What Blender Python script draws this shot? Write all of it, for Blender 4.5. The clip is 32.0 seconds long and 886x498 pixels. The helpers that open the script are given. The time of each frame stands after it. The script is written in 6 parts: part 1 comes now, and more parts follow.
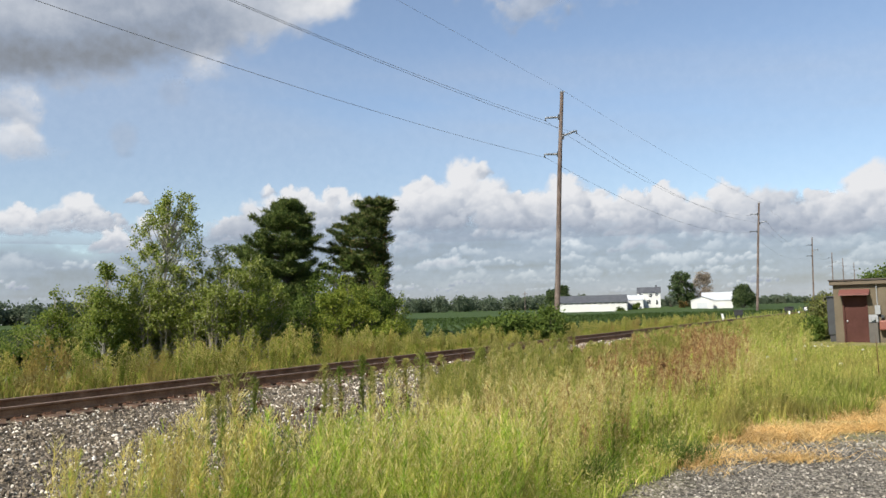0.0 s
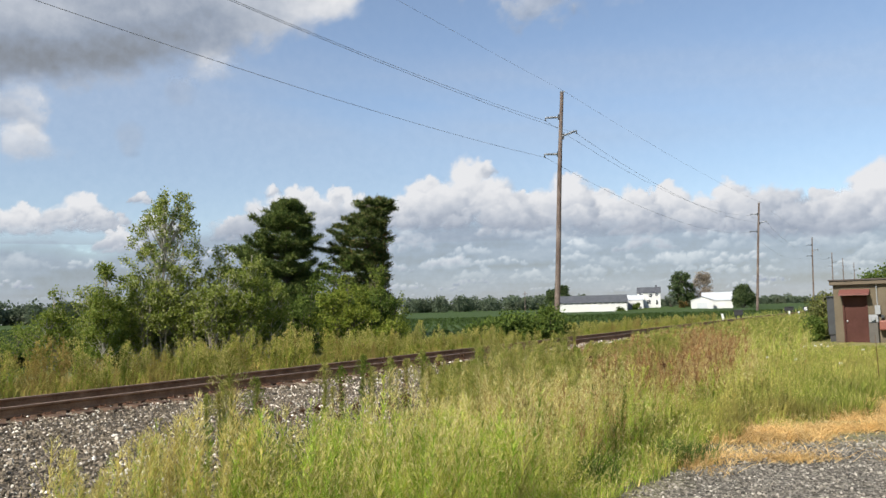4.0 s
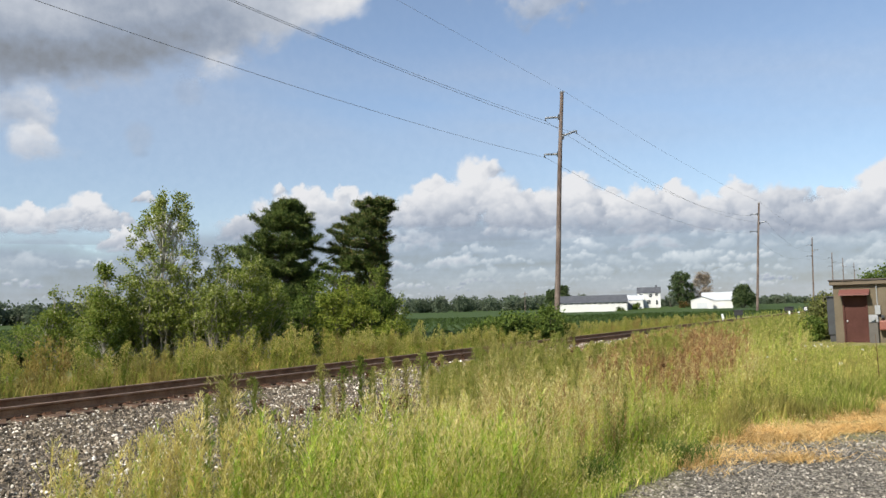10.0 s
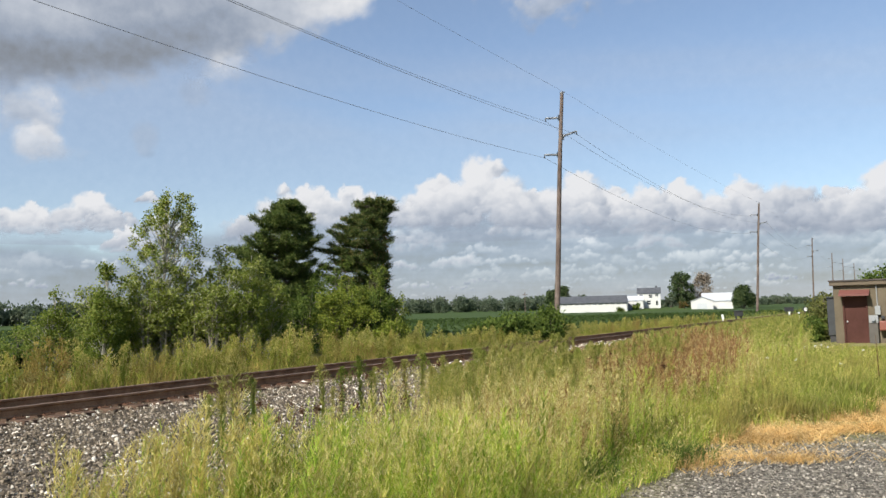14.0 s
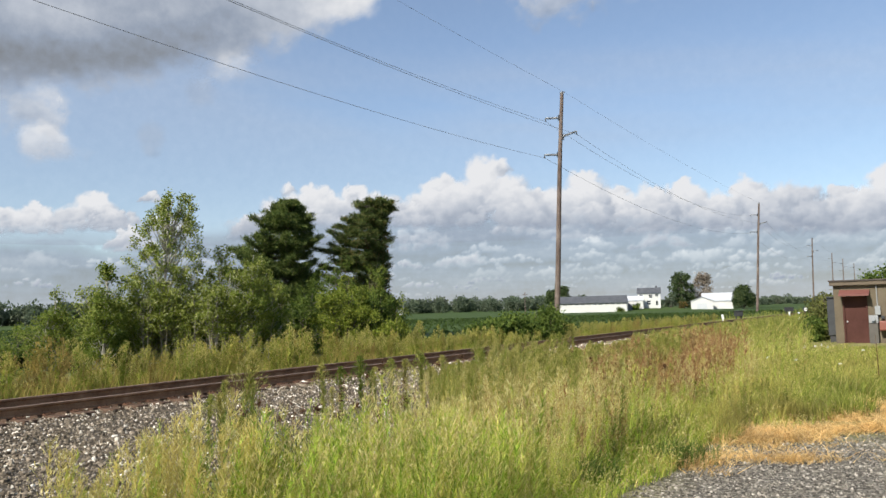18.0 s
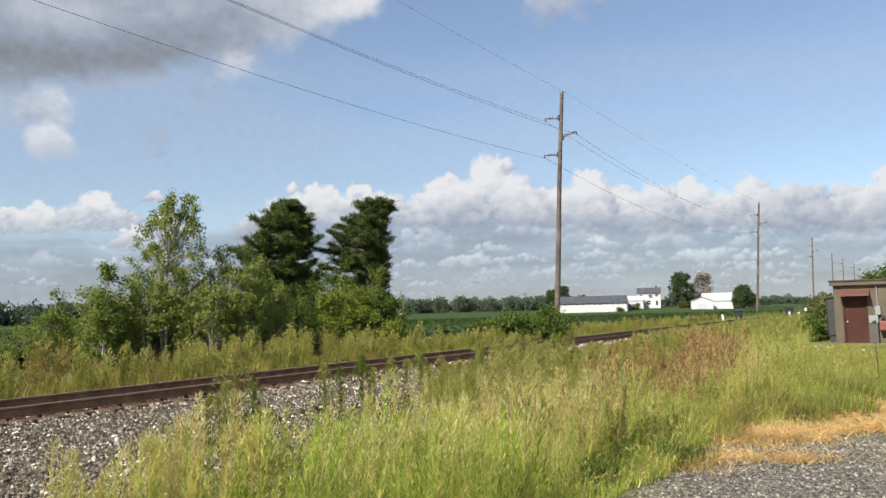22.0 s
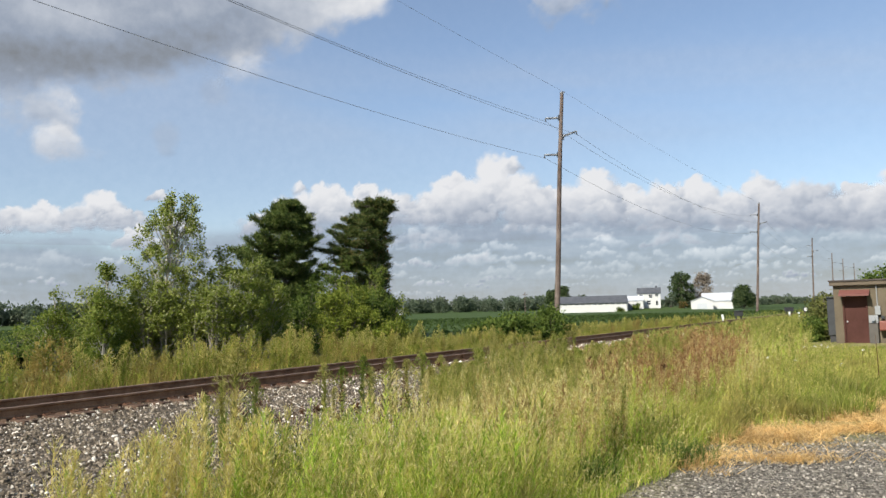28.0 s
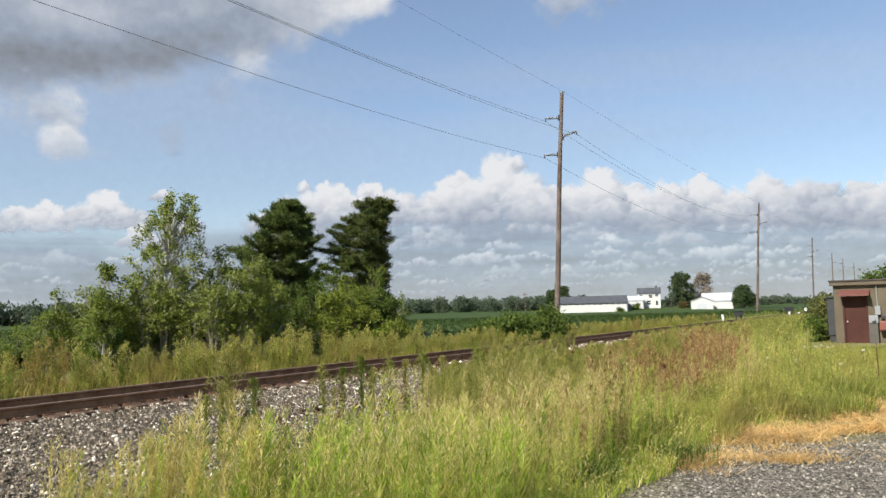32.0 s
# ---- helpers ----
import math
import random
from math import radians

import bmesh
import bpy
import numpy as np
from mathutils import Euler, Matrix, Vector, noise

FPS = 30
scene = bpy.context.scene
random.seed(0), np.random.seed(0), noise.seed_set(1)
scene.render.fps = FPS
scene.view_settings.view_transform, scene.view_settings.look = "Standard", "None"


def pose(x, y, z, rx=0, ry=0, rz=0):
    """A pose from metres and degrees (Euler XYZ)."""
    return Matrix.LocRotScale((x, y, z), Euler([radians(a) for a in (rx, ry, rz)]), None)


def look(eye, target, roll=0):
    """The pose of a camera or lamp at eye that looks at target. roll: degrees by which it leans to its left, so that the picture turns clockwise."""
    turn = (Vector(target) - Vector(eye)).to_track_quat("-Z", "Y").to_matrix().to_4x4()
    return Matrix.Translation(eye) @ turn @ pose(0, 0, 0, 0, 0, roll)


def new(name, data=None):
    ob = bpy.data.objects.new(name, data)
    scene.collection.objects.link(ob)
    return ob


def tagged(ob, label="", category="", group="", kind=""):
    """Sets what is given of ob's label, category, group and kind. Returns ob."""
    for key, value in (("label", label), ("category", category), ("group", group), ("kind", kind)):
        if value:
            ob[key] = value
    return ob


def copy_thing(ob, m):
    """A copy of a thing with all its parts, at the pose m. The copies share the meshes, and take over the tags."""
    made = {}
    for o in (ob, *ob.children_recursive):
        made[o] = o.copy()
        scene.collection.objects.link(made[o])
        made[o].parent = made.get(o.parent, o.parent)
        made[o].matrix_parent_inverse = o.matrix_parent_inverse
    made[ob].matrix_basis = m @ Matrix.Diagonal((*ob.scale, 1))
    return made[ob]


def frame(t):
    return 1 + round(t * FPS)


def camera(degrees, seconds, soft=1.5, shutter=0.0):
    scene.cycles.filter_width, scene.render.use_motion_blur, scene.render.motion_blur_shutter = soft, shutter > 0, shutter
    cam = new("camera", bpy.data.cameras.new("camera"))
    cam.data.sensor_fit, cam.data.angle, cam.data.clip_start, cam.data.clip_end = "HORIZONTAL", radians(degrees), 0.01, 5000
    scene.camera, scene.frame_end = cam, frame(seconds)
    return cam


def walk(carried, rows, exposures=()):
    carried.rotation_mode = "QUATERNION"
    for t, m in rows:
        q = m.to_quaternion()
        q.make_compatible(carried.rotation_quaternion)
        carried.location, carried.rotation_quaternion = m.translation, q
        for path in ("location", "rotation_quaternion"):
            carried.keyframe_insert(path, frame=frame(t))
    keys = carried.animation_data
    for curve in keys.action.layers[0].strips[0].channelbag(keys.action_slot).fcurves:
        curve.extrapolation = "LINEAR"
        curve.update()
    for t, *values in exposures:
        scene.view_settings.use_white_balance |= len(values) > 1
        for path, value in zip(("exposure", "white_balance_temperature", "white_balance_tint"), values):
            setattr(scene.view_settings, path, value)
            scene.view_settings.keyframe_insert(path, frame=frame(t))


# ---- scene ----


# The place in metres: x to the right, y ahead, z up; the gravel lot lies at z = 0.
EYE = (0.0, 0.0, 1.75)


def aim(pitch, roll=-1.5):
    """A pose at the eye that looks ahead, tipped up by pitch degrees."""
    return look(EYE, (0, 100, 1.75 + 100 * math.tan(radians(pitch))), roll)


cam = camera(60, 32.0, soft=1.5)
walk(cam, [(0, aim(4.47)), (6, aim(4.47)), (10.4, aim(4.475)), (11.2, aim(4.51)), (20, aim(4.515)), (32, aim(4.515))],
     exposures=[(0, 0.6), (32, 0.6)])

# ---- world and sun ----
SUN_EL, SUN_AZ = 42, 223          # degrees; azimuth clockwise from straight ahead
world = bpy.data.worlds.new("sky")
scene.world = world
world.use_nodes = True
wn, wl = world.node_tree.nodes, world.node_tree.links
sky = wn.new("ShaderNodeTexSky")
sky.sky_type, sky.sun_disc = "NISHITA", False
sky.sun_elevation, sky.sun_rotation = radians(SUN_EL), radians(SUN_AZ)
sky.altitude, sky.air_density, sky.dust_density, sky.ozone_density = 200, 1.0, 0.2, 2.0
wl.new(sky.outputs[0], wn["Background"].inputs[0])
wn["Background"].inputs[1].default_value = 0.10
sun = new("sun", bpy.data.lights.new("sun", "SUN"))
sun.data.energy, sun.data.angle, sun.data.color = 5.0, radians(0.53), (1.0, 0.94, 0.84)
toward = Vector((math.sin(radians(SUN_AZ)) * math.cos(radians(SUN_EL)), math.cos(radians(SUN_AZ)) * math.cos(radians(SUN_EL)), math.sin(radians(SUN_EL))))
sun.matrix_basis = look(toward * 60, (0, 0, 0))

# ---- plan ----
# The track runs 33 degrees to the right of straight ahead; s is the distance from the eye across it, t along it.
TX, TY = math.sin(radians(33)), math.cos(radians(33))
RAIL_NEAR, RAIL_FAR, RAIL_TOP = 13.75, 15.255, 0.25
BUILD_Y = 31.0


def across(x, y):
    return -TY * x + TX * y


def along(x, y):
    return TX * x + TY * y


def on_track(s, t):
    return TX * t - TY * s, TY * t + TX * s


def lerp_np(v, xs, ys):
    return np.interp(v, xs, ys)


def step_np(a, b, v):
    k = np.clip((v - a) / (b - a), 0, 1)
    return k * k * (3 - 2 * k)


def hash_np(ix, iy, seed):
    v = np.sin(ix * 127.1 + iy * 311.7 + seed * 74.7) * 43758.5453
    return v - np.floor(v)


def noise_np(x, y, seed=0):
    """Smooth value noise, 0 to 1."""
    ix, iy = np.floor(x), np.floor(y)
    fx, fy = x - ix, y - iy
    fx, fy = fx * fx * (3 - 2 * fx), fy * fy * (3 - 2 * fy)
    a, b = hash_np(ix, iy, seed), hash_np(ix + 1, iy, seed)
    c, d = hash_np(ix, iy + 1, seed), hash_np(ix + 1, iy + 1, seed)
    return (a * (1 - fx) + b * fx) * (1 - fy) + (c * (1 - fx) + d * fx) * fy


def fbm_np(x, y, seed=0, octaves=4):
    total, amp, norm = 0.0, 1.0, 0.0
    for k in range(octaves):
        total = total + amp * noise_np(x * 2 ** k, y * 2 ** k, seed + k)
        norm += amp
        amp *= 0.5
    return total / norm


def ground_z(x, y):
    """Height of the ground: lot, ballast bed, ditch, flat fields and the farm's low rise."""
    x, y = np.asarray(x, float), np.asarray(y, float)
    s = across(x, y)
    z = lerp_np(s, [-40, 4.5, 6.6, 8.6, 12.2, 13.0, 16.1, 16.8, 19.5, 24, 40], [0, 0, -0.08, -0.10, -0.02, -0.04, -0.04, -0.09, -0.42, -0.45, -0.55])
    far = np.hypot(x, y)
    z = z - 0.35 * step_np(90, 260, far)
    z = z + 1.55 * np.exp(-(((x - 84) / 16) ** 2 + ((y - 312) / 14) ** 2)) * step_np(290, 303, y)
    z = z + 0.05 * (fbm_np(x * 0.35, y * 0.35, 3) - 0.5) * step_np(8, 2, np.abs(s - 1))
    return z


# ---- materials ----
def mat(name):
    m = bpy.data.materials.new(name)
    m.use_nodes = True
    nt = m.node_tree
    return m, nt.nodes, nt.links, nt.nodes["Principled BSDF"]


def node(ns, kind, **inputs):
    n = ns.new(kind)
    for k, v in inputs.items():
        n.inputs[k.replace("_", " ")].default_value = v
    return n


def ramp(ns, stops):
    r = ns.new("ShaderNodeValToRGB")
    r.color_ramp.elements[0].position, r.color_ramp.elements[0].color = stops[0][0], (*stops[0][1], 1)
    r.color_ramp.elements[1].position, r.color_ramp.elements[1].color = stops[-1][0], (*stops[-1][1], 1)
    for p, c in stops[1:-1]:
        r.color_ramp.elements.new(p).color = (*c, 1)
    return r


def mix_rgb(ns, ls, fac, a, b, how="MIX"):
    n = ns.new("ShaderNodeMix")
    n.data_type, n.blend_type = "RGBA", how
    for sock, v in ((n.inputs[0], fac), (n.inputs[6], a), (n.inputs[7], b)):
        if isinstance(v, (int, float)):
            sock.default_value = v
        elif isinstance(v, tuple):
            sock.default_value = (*v, 1)
        else:
            ls.new(v, sock)
    return n.outputs[2]


def surface(name, stops, scale=4.0, fine=40.0, rough=0.8, bump=0.3, metal=0.0, space="Object", depth=0.01):
    """Two-scale mottled surface: a colour ramp over coarse and fine noise, with relief."""
    m, ns, ls, bsdf = mat(name)
    co = ns.new("ShaderNodeTexCoord")
    a, b = node(ns, "ShaderNodeTexNoise", Scale=scale, Detail=6.0, Roughness=0.6), node(ns, "ShaderNodeTexNoise", Scale=fine, Detail=5.0, Roughness=0.65)
    for n in (a, b):
        ls.new(co.outputs[space], n.inputs["Vector"])
    both = ns.new("ShaderNodeMath")
    both.operation = "MULTIPLY_ADD"
    ls.new(b.outputs[0], both.inputs[0])
    both.inputs[1].default_value = 0.45
    half = ns.new("ShaderNodeMath")
    half.operation = "MULTIPLY"
    ls.new(a.outputs[0], half.inputs[0])
    half.inputs[1].default_value = 0.55
    ls.new(half.outputs[0], both.inputs[2])
    r = ramp(ns, [(0.32 + 0.36 * p, c) for p, c in stops])
    ls.new(both.outputs[0], r.inputs[0])
    ls.new(r.outputs[0], bsdf.inputs["Base Color"])
    bsdf.inputs["Roughness"].default_value, bsdf.inputs["Metallic"].default_value = rough, metal
    bsdf.inputs["Specular IOR Level"].default_value = 0.12 if rough > 0.78 else 0.5
    bp = node(ns, "ShaderNodeBump", Strength=bump, Distance=depth)
    ls.new(both.outputs[0], bp.inputs["Height"])
    ls.new(bp.outputs[0], bsdf.inputs["Normal"])
    return m


def foliage(name, stops, patch=None, patch_scale=0.35, through_light=0.35, rough=0.55, gloss=0.12, mottle=9.0, depth=0.25):
    """Leaves or blades: each island takes its own tint, patches shift it; thin, so that light passes through."""
    m, ns, ls, bsdf = mat(name)
    geo, co = ns.new("ShaderNodeNewGeometry"), ns.new("ShaderNodeTexCoord")
    r = ramp(ns, stops)
    ls.new(geo.outputs["Random Per Island"], r.inputs[0])
    colour = r.outputs[0]
    if patch:
        n = node(ns, "ShaderNodeTexNoise", Scale=patch_scale, Detail=3.0)
        ls.new(co.outputs["Object"], n.inputs["Vector"])
        k = ramp(ns, [(0.47, (0, 0, 0)), (0.62, (1, 1, 1))])
        ls.new(n.outputs[0], k.inputs[0])
        colour = mix_rgb(ns, ls, k.outputs[0], colour, patch)
    n2 = node(ns, "ShaderNodeTexNoise", Scale=mottle, Detail=3.0)
    ls.new(co.outputs["Object"], n2.inputs["Vector"])
    k2 = ramp(ns, [(0.3, (1 - depth, 1 - depth, 1 - depth)), (0.7, (1 + 0.8 * depth, 1 + 0.7 * depth, 1 + 0.4 * depth))])
    ls.new(n2.outputs[0], k2.inputs[0])
    colour = mix_rgb(ns, ls, 1.0, colour, k2.outputs[0], "MULTIPLY")
    ls.new(colour, bsdf.inputs["Base Color"])
    bsdf.inputs["Roughness"].default_value = rough
    bsdf.inputs["Specular IOR Level"].default_value = gloss
    tr = ns.new("ShaderNodeBsdfTranslucent")
    ls.new(colour, tr.inputs[0])
    mx = ns.new("ShaderNodeMixShader")
    mx.inputs[0].default_value = through_light
    ls.new(bsdf.outputs[0], mx.inputs[1])
    ls.new(tr.outputs[0], mx.inputs[2])
    ls.new(mx.outputs[0], ns["Material Output"].inputs[0])
    return m


def stones(name, stops, rough=0.85):
    """Loose stones: a tint for each island, with a fine mottle."""
    m, ns, ls, bsdf = mat(name)
    geo, co = ns.new("ShaderNodeNewGeometry"), ns.new("ShaderNodeTexCoord")
    r = ramp(ns, stops)
    ls.new(geo.outputs["Random Per Island"], r.inputs[0])
    n = node(ns, "ShaderNodeTexNoise", Scale=60.0, Detail=4.0)
    ls.new(co.outputs["Object"], n.inputs["Vector"])
    k = ramp(ns, [(0.3, (0.7, 0.7, 0.7)), (0.7, (1.2, 1.2, 1.2))])
    ls.new(n.outputs[0], k.inputs[0])
    ls.new(mix_rgb(ns, ls, 1.0, r.outputs[0], k.outputs[0], "MULTIPLY"), bsdf.inputs["Base Color"])
    bsdf.inputs["Roughness"].default_value = rough
    bsdf.inputs["Specular IOR Level"].default_value = 0.2
    return m


M_BALLAST = stones("ballast_stone", [(0.0, (0.065, 0.052, 0.036)), (0.35, (0.155, 0.126, 0.089)), (0.7, (0.265, 0.218, 0.16)), (0.86, (0.38, 0.32, 0.24)), (0.91, (0.64, 0.58, 0.48)), (1.0, (0.82, 0.77, 0.67))])
M_GRAVEL = stones("crushed_stone", [(0.0, (0.06, 0.054, 0.045)), (0.4, (0.15, 0.136, 0.113)), (0.85, (0.30, 0.272, 0.225)), (1.0, (0.52, 0.48, 0.41))])
M_RAIL = surface("rusted_rail_steel", [(0, (0.12, 0.064, 0.036)), (0.5, (0.245, 0.138, 0.076)), (1, (0.37, 0.215, 0.125))], 3, 60, 0.8, 0.35, 0.05, depth=0.003)
M_RAIL_HEAD = surface("worn_rail_head", [(0, (0.15, 0.095, 0.066)), (1, (0.27, 0.185, 0.135))], 2, 50, 0.75, 0.1, 0.2, depth=0.002)
M_PLATE = surface("rusted_plate", [(0, (0.07, 0.038, 0.024)), (1, (0.17, 0.09, 0.055))], 5, 60, 0.8, 0.3, 0.1, depth=0.003)
M_TIE = surface("creosoted_tie", [(0, (0.045, 0.027, 0.018)), (0.5, (0.09, 0.058, 0.04)), (1, (0.16, 0.105, 0.075))], 6, 50, 0.9, 0.7, depth=0.01)
M_POLE = surface("weathered_pole_wood", [(0, (0.065, 0.047, 0.038)), (0.5, (0.13, 0.10, 0.084)), (1, (0.24, 0.20, 0.175))], 1.1, 14, 0.9, 0.5, depth=0.01)
M_INSULATOR = surface("grey_insulator", [(0, (0.09, 0.10, 0.11)), (1, (0.18, 0.19, 0.20))], 8, 60, 0.45, 0.1)
M_WIRE = surface("weathered_wire", [(0, (0.16, 0.165, 0.18)), (1, (0.24, 0.245, 0.26))], 2, 30, 0.5, 0.1, 0.4)
M_BARK = surface("grey_brown_bark", [(0, (0.07, 0.055, 0.042)), (0.5, (0.14, 0.115, 0.09)), (1, (0.24, 0.21, 0.18))], 5, 40, 0.95, 0.9, depth=0.02)
M_PALE_BARK = surface("pale_poplar_bark", [(0, (0.22, 0.20, 0.16)), (0.5, (0.36, 0.34, 0.29)), (1, (0.5, 0.48, 0.42))], 4, 40, 0.9, 0.5, depth=0.01)
# The pale last stop paints the glitter of some leaves into their colour.
M_POPLAR = foliage("glinting_poplar_leaf", [(0, (0.10, 0.145, 0.022)), (0.5, (0.20, 0.245, 0.042)), (0.9, (0.30, 0.33, 0.085)), (1.0, (0.48, 0.48, 0.28))], through_light=0.45, rough=0.5, gloss=0.2)
M_CHERRY = foliage("young_tree_leaf", [(0, (0.08, 0.125, 0.018)), (0.6, (0.155, 0.20, 0.034)), (1.0, (0.25, 0.28, 0.065))], through_light=0.45, gloss=0.15)
M_BUSH = foliage("bush_leaf", [(0, (0.045, 0.08, 0.014)), (0.6, (0.095, 0.14, 0.026)), (1.0, (0.155, 0.20, 0.042))], through_light=0.38, gloss=0.12)
M_OLIVE = foliage("olive_bush_leaf", [(0, (0.06, 0.075, 0.02)), (0.6, (0.12, 0.135, 0.038)), (1.0, (0.2, 0.2, 0.065))], through_light=0.35)
M_YELLOW_BUSH = foliage("yellow_green_leaf", [(0, (0.10, 0.14, 0.018)), (0.6, (0.175, 0.215, 0.03)), (1.0, (0.25, 0.28, 0.05))], through_light=0.35, gloss=0.12)
M_PINE = foliage("pine_needle", [(0, (0.04, 0.068, 0.018)), (0.6, (0.095, 0.135, 0.034)), (1.0, (0.19, 0.21, 0.065))], through_light=0.2, rough=0.5)
M_PINE_BROWN = foliage("pine_needle_with_brown_vine", [(0, (0.03, 0.055, 0.014)), (0.55, (0.07, 0.105, 0.028)), (0.88, (0.14, 0.15, 0.048)), (1.0, (0.20, 0.14, 0.055))], through_light=0.18, rough=0.5)
# Distance haze is put into this pale grey-green leaf colour.
M_HAZED_WOODS = foliage("hazed_woods_leaf", [(0, (0.075, 0.105, 0.07)), (0.6, (0.105, 0.14, 0.09)), (1.0, (0.145, 0.18, 0.115))], through_light=0.35, patch=(0.12, 0.14, 0.095), patch_scale=0.02)
M_SOY = foliage("soybean_leaf", [(0, (0.032, 0.058, 0.015)), (0.6, (0.048, 0.08, 0.021)), (1.0, (0.068, 0.104, 0.029))], through_light=0.3, gloss=0.1, patch=(0.052, 0.082, 0.023), patch_scale=0.03)
M_GRASS = foliage("tall_grass_blade", [(0, (0.24, 0.32, 0.035)), (0.4, (0.43, 0.50, 0.078)), (0.68, (0.56, 0.58, 0.15)), (0.84, (0.66, 0.58, 0.25)), (1.0, (0.74, 0.63, 0.33))], patch=(0.52, 0.45, 0.15), patch_scale=0.5, through_light=0.46, gloss=0.06, mottle=3.5, depth=0.45)
M_GRASS_GREEN = foliage("fresh_grass_blade", [(0, (0.14, 0.27, 0.026)), (0.5, (0.33, 0.47, 0.065)), (0.9, (0.48, 0.58, 0.12)), (1.0, (0.64, 0.64, 0.24))], patch=(0.44, 0.50, 0.11), patch_scale=0.4, through_light=0.48, gloss=0.06, mottle=3.5, depth=0.4)
M_STRAW = foliage("dead_straw_blade", [(0, (0.46, 0.28, 0.10)), (0.5, (0.66, 0.45, 0.19)), (1.0, (0.82, 0.63, 0.33))], through_light=0.3, gloss=0.08, mottle=2.5, depth=0.35)
M_SEED = foliage("tan_seed_head", [(0, (0.42, 0.35, 0.12)), (0.5, (0.60, 0.52, 0.21)), (1.0, (0.74, 0.70, 0.36))], through_light=0.45, gloss=0.06)
M_BROWN = foliage("brown_weed", [(0, (0.22, 0.11, 0.05)), (0.5, (0.35, 0.21, 0.09)), (0.85, (0.48, 0.37, 0.16)), (1.0, (0.62, 0.52, 0.27))], through_light=0.35)
M_PLUME = foliage("feathery_weed_leaf", [(0, (0.15, 0.20, 0.04)), (0.5, (0.27, 0.31, 0.07)), (0.85, (0.38, 0.38, 0.11)), (1.0, (0.46, 0.40, 0.14))], through_light=0.45, gloss=0.06, mottle=2.5, depth=0.38)
M_STALK = surface("weed_stalk", [(0, (0.12, 0.13, 0.04)), (1, (0.26, 0.2, 0.08))], 9, 60, 0.8, 0.3)
M_WHITE_SIDING = surface("white_siding", [(0, (0.50, 0.50, 0.475)), (1, (0.60, 0.60, 0.575))], 0.4, 9, 0.7, 0.1)
M_SHINGLE = surface("dark_grey_shingle", [(0, (0.05, 0.055, 0.065)), (1, (0.10, 0.105, 0.115))], 0.6, 9, 0.85, 0.3)
M_PALE_ROOF = surface("pale_metal_roof", [(0, (0.42, 0.44, 0.46)), (1, (0.52, 0.54, 0.56))], 0.3, 6, 0.6, 0.1, 0.1)
M_GLASS_DARK = surface("dark_window_glass", [(0, (0.03, 0.035, 0.04)), (1, (0.06, 0.065, 0.075))], 1, 9, 0.12, 0.02)
M_BLOCK = surface("tan_painted_block", [(0, (0.095, 0.077, 0.053)), (0.5, (0.125, 0.103, 0.072)), (1, (0.16, 0.134, 0.094))], 1.3, 28, 0.95, 0.4, depth=0.006)
M_MAROON = surface("maroon_paint", [(0, (0.052, 0.023, 0.018)), (0.5, (0.068, 0.030, 0.024)), (1, (0.09, 0.041, 0.033))], 1.5, 25, 0.85, 0.15, depth=0.003)
M_FASCIA = surface("brown_metal_fascia", [(0, (0.035, 0.026, 0.022)), (1, (0.075, 0.06, 0.05))], 1.5, 20, 0.7, 0.1)
M_METAL_GREY = surface("grey_painted_steel", [(0, (0.20, 0.21, 0.215)), (1, (0.31, 0.32, 0.325))], 3, 30, 0.6, 0.1, 0.1)
M_DARK_METAL = surface("dark_grey_steel", [(0, (0.022, 0.025, 0.027)), (1, (0.05, 0.054, 0.057))], 3, 30, 0.65, 0.15, 0.1)
M_CONCRETE = surface("pale_concrete", [(0, (0.42, 0.40, 0.36)), (1, (0.6, 0.57, 0.52))], 1.2, 30, 0.9, 0.3, depth=0.006)
M_RED = surface("orange_red_paint", [(0, (0.16, 0.05, 0.035)), (1, (0.22, 0.075, 0.05))], 3, 30, 0.6, 0.1)
M_WHITE = surface("white_paint", [(0, (0.7, 0.7, 0.68)), (1, (0.82, 0.82, 0.8))], 3, 30, 0.6, 0.1)
M_BLACK = surface("black_painted_steel", [(0, (0.02, 0.02, 0.022)), (1, (0.05, 0.05, 0.05))], 3, 30, 0.6, 0.1)


# ---- mesh helpers ----
def mesh_np(name, verts, quads=None, tris=None, material=None, smooth=False):
    """A mesh from arrays of vertices, quads and triangles."""
    me = bpy.data.meshes.new(name)
    verts = np.asarray(verts, np.float32).reshape(-1, 3)
    quads = np.zeros((0, 4), np.int32) if quads is None else np.asarray(quads, np.int32).reshape(-1, 4)
    tris = np.zeros((0, 3), np.int32) if tris is None else np.asarray(tris, np.int32).reshape(-1, 3)
    me.vertices.add(len(verts))
    me.vertices.foreach_set("co", verts.ravel())
    loops = np.concatenate([quads.ravel(), tris.ravel()])
    me.loops.add(len(loops))
    me.loops.foreach_set("vertex_index", loops)
    sizes = np.concatenate([np.full(len(quads), 4), np.full(len(tris), 3)])
    starts = np.concatenate([[0], np.cumsum(sizes)[:-1]]).astype(np.int32)
    me.polygons.add(len(sizes))
    me.polygons.foreach_set("loop_start", starts)
    me.polygons.foreach_set("use_smooth", np.full(len(sizes), smooth))
    me.update(calc_edges=True)
    me.validate()
    if material:
        me.materials.append(material)
    return me


def child(name, me, parent, label=""):
    """A mesh as one part under a thing or a part."""
    ob = new(name, me)
    ob.parent = parent
    return tagged(ob, label)


